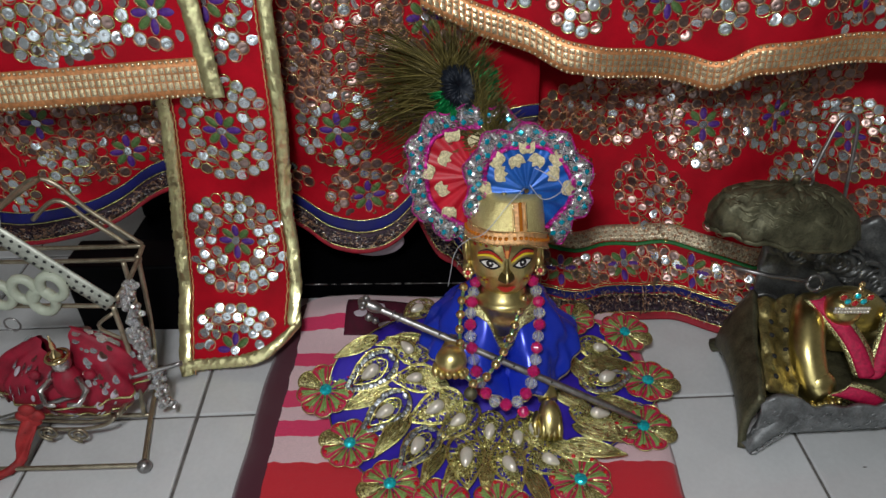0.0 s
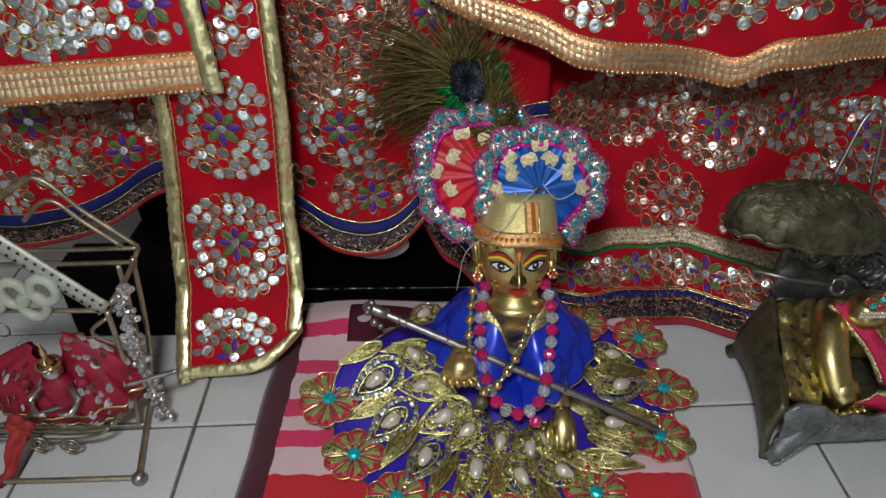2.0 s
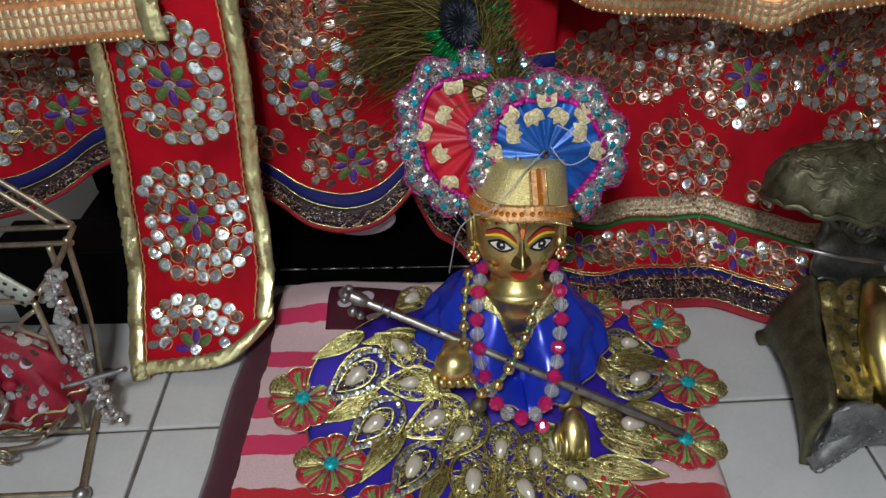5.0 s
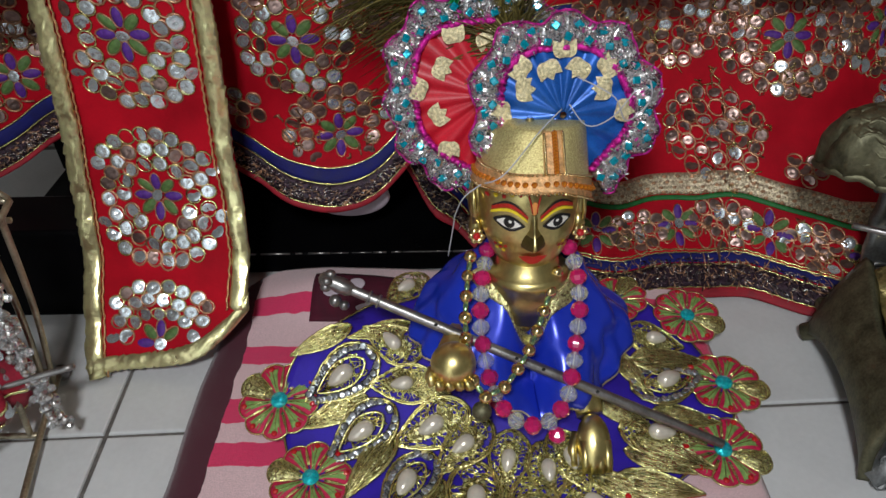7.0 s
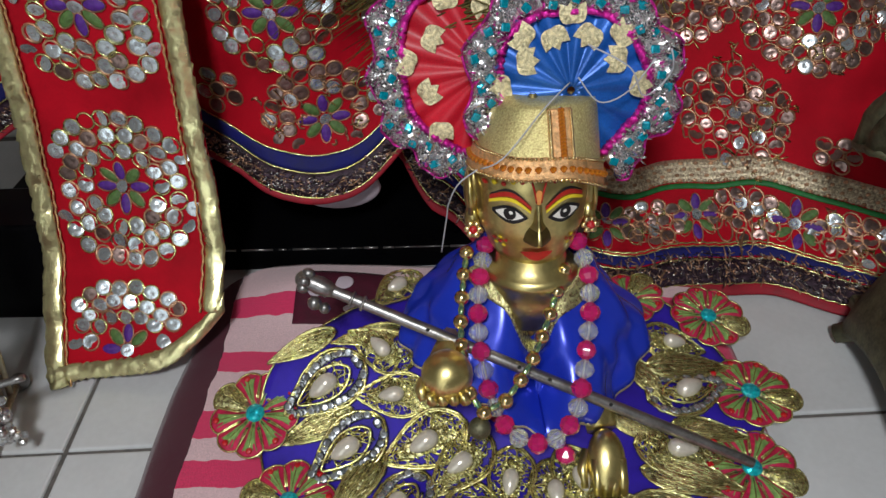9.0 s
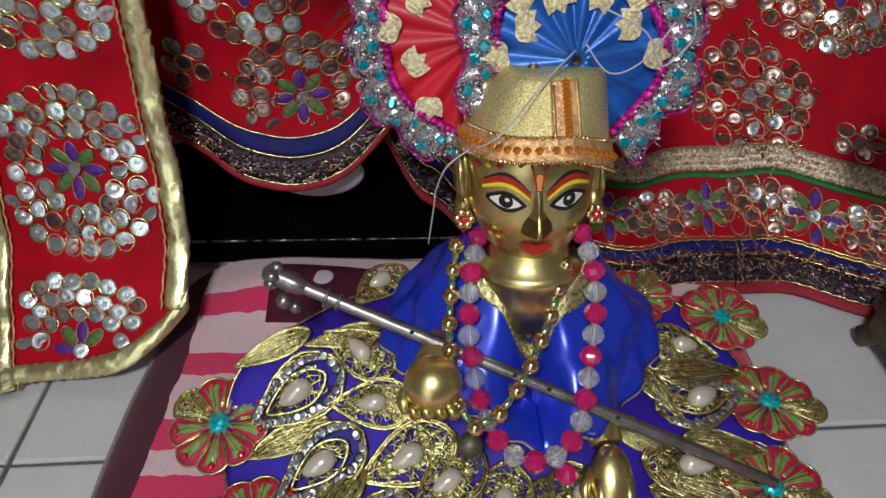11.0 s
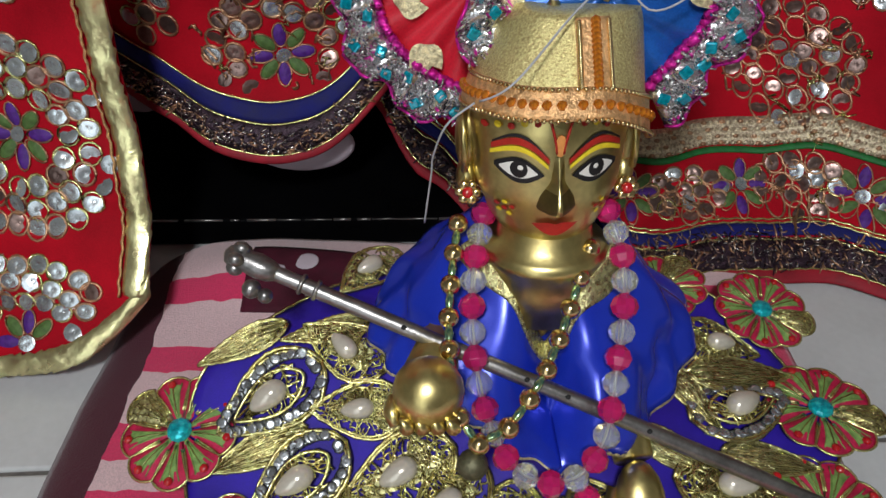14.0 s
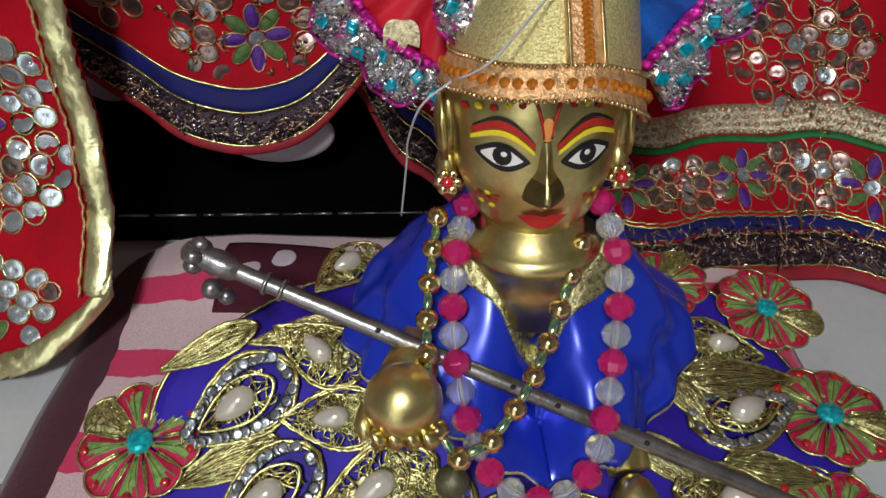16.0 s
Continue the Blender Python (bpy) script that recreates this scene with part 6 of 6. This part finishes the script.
# ---- the metal throne ----
def throne():
    ob = thing("metal_throne", None, None, "cast metal throne with scrolled back and turtle-shell canopy", "throne")
    k = random.Random(6)
    # front apron with a scalloped crest

    def apron(u, v):
        x = 0.205 + 0.132 * u
        crest = 0.033 + 0.014 * math.exp(-((u - 0.10) / 0.13) ** 2) + 0.006 * math.exp(-((u - 0.72) / 0.09) ** 2) + 0.0012 * math.sin(u * 40)
        return V((x, 0.317 + 0.008 * u - 0.003 * math.sin(v * 3.1) + 0.0012 * nz(x, 0.2, v * 0.03, 160), 0.013 + (crest - 0.013) * v))
    part("front_apron", Geo().grid(apron, 90, 24), M_PEWTER, ob, "embossed grey apron", thick=0.004)
    g = Geo()
    for i in range(44):
        u, v = (i * 0.618) % 1.0, 0.2 + 0.62 * ((i * 0.414) % 1.0)
        w = k.uniform(0.6, 1.3)
        g.tube([apron(u, v) + V((w * (0.0008 + 0.0002 * t) * math.cos(t * 0.6), -0.0018, w * (0.0008 + 0.0002 * t) * math.sin(t * 0.6))) for t in range(12)], 0.0006, 4)
    part("relief", g, M_PEWTER, ob, "raised scroll relief")["kind"] = "stuff"
    # flared foot at the front corner
    part("leg", Geo().tube([(0.226, 0.322, 0.030), (0.216, 0.318, 0.020), (0.207, 0.313, 0.010), (0.201, 0.311, 0.005)], [0.010, 0.008, 0.0055, 0.0045], 12), M_PEWTER, ob, "ribbed flared foot")
    r = Geo()
    for i in range(7):
        p = V((0.226, 0.322, 0.030)).lerp(V((0.201, 0.311, 0.005)), i / 7)
        r.tube([p + V((q.x, q.y * 0.8 - 0.003, q.y)) for q in ring(10, 0.0088 - 0.0007 * i)], 0.0005, 4, closed=True)
    part("leg_ribs", r, M_PEWTER, ob, "cast ribs")
    part("leg", Geo().tube([(0.222, 0.398, 0.026), (0.216, 0.403, 0.013), (0.207, 0.408, 0.0055)], [0.006, 0.006, 0.005], 12), M_DARKBRASS, ob, "curled back foot")
    part("leg", Geo().tube([(0.334, 0.33, 0.030), (0.342, 0.324, 0.014), (0.348, 0.322, 0.005)], [0.010, 0.008, 0.005], 12), M_IRON, ob, "ribbed flared foot")

    # curved side wing
    def wing(u, v):
        zb, zt = 0.003 + 0.021 * max(0.0, math.sin(math.pi * u)) ** 0.6, 0.044 + 0.012 * u + 0.002 * math.sin(u * 9)
        return V((0.199 + 0.010 * u + (0.006 + 0.014 * u) * v - 0.004 * math.sin(3.1 * v), 0.312 + 0.094 * u + 0.004 * v, zb + (zt - zb) * v))
    part("side_wing", Geo().grid(wing, 24, 18), M_DARKBRASS, ob, "dark curved side panel", thick=0.005)
    part("seat", Geo().box((0.218, 0.322, 0.010), (0.345, 0.425, 0.018), bevel=0.002), M_DARKBRASS, ob, "plain metal seat")

    def back(u, v):
        x = 0.238 + 0.115 * u
        top = 0.086 + 0.016 * math.sin(math.pi * u) + 0.004 * math.sin(u * 30)
        return V((x, 0.425 + 0.010 * v + 0.004 * nz(x, 0, v * 0.1, 60), 0.016 + (top - 0.016) * v))
    part("back_panel", Geo().grid(back, 40, 18), M_IRON, ob, "dark panel", thick=0.006)
    g = Geo()
    for i in range(34):
        c = back(0.04 + 0.92 * ((i * 0.381) % 1.0), 0.30 + 0.68 * ((i * 0.618) % 1.0)) + V((0, -0.007, 0))
        s, w = (1 if k.random() < 0.5 else -1), k.uniform(0.9, 1.7)
        g.tube([c + V((s * w * (0.001 + 0.00042 * t) * math.cos(t * 0.5), -0.004 * math.sin(t * 0.16), w * (0.001 + 0.00042 * t) * math.sin(t * 0.5))) for t in range(20)], [w * (0.0026 - 0.00008 * t) for t in range(20)], 7)
    for i in range(90):
        c = back(0.03 + 0.94 * ((i * 0.381) % 1.0), 0.15 + 0.84 * ((i * 0.618) % 1.0)) + V((0, -0.004 - 0.004 * k.random(), 0))
        g.ell(c, (k.uniform(0.002, 0.005), k.uniform(0.002, 0.005), k.uniform(0.0015, 0.004)), Euler((0, k.random() * 3, k.random() * 3)).to_matrix(), 8, 6)
    part("scrollwork", g, M_IRON, ob, "tarnished foliate scrolls")["kind"] = "stuff"
    g = Geo()
    tl, tr, bl, br = V((0.228, 0.402, 0.055)), V((0.258, 0.412, 0.050)), V((0.211, 0.328, 0.041)), V((0.238, 0.335, 0.026))

    def lining(u, v):
        p = bl.lerp(br, u).lerp(tl.lerp(tr, u), v)
        return p + V((0, -0.003 * nz(p.x, p.y, p.z, 90), 0.004 * nz(p.x, p.y, p.z, 130) + 0.003 * math.sin(u * 9) * v))
    g.grid(lining, 24, 24)
    part("gilded_lining", g, mat("worn_gilt", (0.36, 0.30, 0.12), 0.4, metal=0.8, var=0.6, scale=160, fine=700, bump=0.9), ob, "worn gilt pierced lining", thick=0.003)
    h = Geo()
    for i in range(8):
        h.ell(lining(0.3 + 0.4 * (i % 2), 0.15 + 0.1 * i) + V((0, -0.0012, 0.0012)), (0.0022, 0.0022, 0.0016), nu=8, nv=5)
    part("pierced_holes", h, M_HOLE, ob, "small pierced holes")
    # canopy like a ridged shell on a rear post
    part("canopy_post", Geo().tube([(0.262, 0.432, 0.095), (0.258, 0.432, 0.105), (0.248, 0.424, 0.128)], 0.005, 10), M_DARKBRASS, ob)

    def shell(u, v):
        t = 2 * math.pi * u
        a = v * math.pi / 2
        rx, ry, rz = 0.049, 0.024, 0.030
        c, sa = math.cos(t), math.sin(a)
        box = max(0.0, -c)
        sx = sa ** (1 - 0.45 * box)
        up_ = max(0.0, math.cos(a)) ** (1 - 0.55 * box)
        w = 1 + 0.03 * math.sin(t * 9 + v * 8) * sa
        rough = 0.0045 * abs(nz(c * 0.05, math.sin(t) * 0.05, v * 0.03, 90)) + 0.0016 * nz(c * 0.05, math.sin(t) * 0.05, v * 0.03, 220)
        return V((0.230 + rx * w * sx * c, 0.402 + ry * w * sa * math.sin(t) - rough * sa, 0.120 + rz * up_ - rough + 0.003 * math.sin(t * 2) * v - 0.06 * rx * c * sa))
    cn = part("canopy", Geo().grid(shell, 120, 40, wrap=True), M_DARKBRASS, ob, "dark ridged shell canopy", thick=0.003)
    part("rim", Geo().tube([shell(i / 48, 1.0) + V((0, 0, -0.001)) for i in range(48)], 0.0024, 6, closed=True), M_DARKBRASS, cn, "rolled rim")
    g = Geo()
    for i in range(60):
        u, v = k.uniform(0.5, 1.0), k.uniform(0.25, 0.95)
        g.tube([shell(u + 0.012 * q, v + 0.05 * math.sin(q * 0.8)) + V((0, -0.0006, 0.0006)) for q in range(8)], [0.0005, 0.0009, 0.0012, 0.0013, 0.0012, 0.001, 0.0008, 0.0004], 5)
    part("ridges", g, M_DARKBRASS, cn, "wavy cast ridges")
    part("hook_eye", Geo().lathe([(0.004, 0), (0.003, 0.005), (0.0022, 0.010), (0.0028, 0.012), (0.001, 0.0135)], (0.232, 0.405, 0.143), n=12), M_DARKBRASS, cn, "small knob")
    part("ring", Geo().tube([V((0.238, 0.404, 0.152)) + V((q.x, 0, q.y)) for q in ring(14, 0.0045)], 0.0011, 6, closed=True), M_STEEL, cn, "small ring")
    part("wire_hook", Geo().tube(along([(0.240, 0.404, 0.156), (0.246, 0.408, 0.175), (0.252, 0.412, 0.190), (0.258, 0.413, 0.194), (0.264, 0.412, 0.186), (0.268, 0.410, 0.150), (0.271, 0.408, 0.118)], 0.003), 0.0013, 7), M_STEEL, cn, "bent steel wire")
    part("chain_bar", Geo().tube([(0.196, 0.385, 0.098), (0.22, 0.380, 0.094), (0.245, 0.378, 0.091)], 0.0016, 6), M_STEEL, cn, "thin hanging bar")
    part("ring", Geo().tube([V((0.2495, 0.377, 0.090)) + V((q.x, 0.3 * q.y, q.y)) for q in ring(14, 0.005)], 0.0012, 6, closed=True), M_STEEL, cn, "small ring")


def throne_idol():
    g = Geo()
    g.tube(along([(0.262, 0.392, 0.058), (0.254, 0.376, 0.056), (0.249, 0.358, 0.045), (0.252, 0.344, 0.030), (0.258, 0.338, 0.024)], 0.003), 0.0115, 14)
    g.ell((0.2535, 0.343, 0.030), (0.012, 0.011, 0.012), nu=18, nv=12)
    g.ell((0.288, 0.392, 0.045), (0.030, 0.020, 0.026), nu=20, nv=14)
    g.ell((0.272, 0.374, 0.070), (0.012, 0.012, 0.013), nu=18, nv=14)
    g.tube(along([(0.312, 0.385, 0.058), (0.318, 0.365, 0.050), (0.312, 0.345, 0.034)], 0.003), 0.0105, 14)
    for i in range(5):
        g.ell((0.248 + 0.004 * i, 0.332, 0.022 + 0.001 * i), (0.0024, 0.004, 0.0024), nu=10, nv=7)
    thing("small_brass_idol", g, M_BRASS, "small crawling brass figure seated in the metal throne", "statue")
    sash = thing("red_stole", None, None, "red cloth sash with gold borders over the small idol", "sash")
    for i, pts in enumerate(([(0.258, 0.384, 0.0725), (0.268, 0.369, 0.064), (0.278, 0.356, 0.052), (0.285, 0.344, 0.036)], [(0.312, 0.380, 0.0725), (0.303, 0.366, 0.064), (0.296, 0.354, 0.052), (0.290, 0.344, 0.036)], [(0.262, 0.333, 0.036), (0.274, 0.330, 0.034), (0.286, 0.330, 0.026), (0.290, 0.329, 0.018)])):
        run = along(pts, 0.002)
        for w, lift, m, lab in ((0.0075, 0.0, M_GOLDNET, "gold border"), (0.0048, 0.0016, M_PETALRED, "red strip")):
            q = Geo().grid(lambda u, v: run[int(round(v * (len(run) - 1)))] + V(((2 * u - 1) * w, -lift - 0.002 * math.sin(math.pi * u), (2 * u - 1) * w * (0.35 if i != 2 else 0.8))), 6, len(run) - 1)
            part("band", q, m, sash, lab, thick=0.0012)
    cr = thing("jewelled_crown", None, None, "tiny jewelled gold crown with white bead rows", "crown")
    c = V((0.270, 0.362, 0.078))
    for i in range(2):
        b = Geo()
        for j in range(11):
            b.ell(c + V((-0.0105 + 0.0021 * j, -0.001, 0.0028 * i)), (0.0013, 0.0013, 0.0013), nu=8, nv=6)
        part("bead_row", b, M_PEARL, cr, "row of white beads")
    for i, (dx, dz, m) in enumerate(((0, 0.0075, M_REDGEM), (-0.005, 0.009, M_TEAL), (0.005, 0.009, M_TEAL), (-0.0085, 0.0125, M_REDGEM), (0.0085, 0.0125, M_REDGEM), (0, 0.0135, M_TEAL), (0, 0.019, M_GOLDBEAD), (0, 0.023, M_GOLDBEAD))):
        s = 1.0 if i < 6 else 0.6
        setting = part("setting", Geo().tube([c + V((dx + q.x, -0.001, dz + q.y)) for q in ring(12, 0.0026 * s)], 0.0007, 5, closed=True), M_GOLDBEAD, cr, "gold setting")
        part("stone", Geo().ell(c + V((dx, -0.0015, dz)), (0.0022 * s, 0.001, 0.0022 * s), nu=10, nv=6), m, setting, "coloured stone")


room()
shelf()
black_box()
towel()
back_cloth_right()
back_cloth_left()
over_cloth_right()
over_cloth_left()
hanging_band()
white_cushions()
dress()
idol()
shawl()
bead_necklace()
gold_necklace()
flute()
earrings()
fan("blue_fan_turban", (0.057, 0.394, 0.155), (0.0, -1, 0.25), 0.029, 0.031, 0.05, 14, M_FAN, "pleated blue satin fan turban with silver tinsel ruffle", (-1.05, 3.9))
fan("red_fan_turban", (0.026, 0.408, 0.158), (0.0, -1, 0.25), 0.036, 0.035, 0.05, 16, mat("red_pleated_satin", (0.50, 0.01, 0.025), 0.42, var=0.3, scale=60, fine=1500), "pleated red satin fan behind the blue turban", (0.6, 4.6), leaves=7, leaf_arc=(1.2, 4.0))
hat()
plume()
loose_threads()
wire_swing()
swing_doll()
throne()
throne_idol()
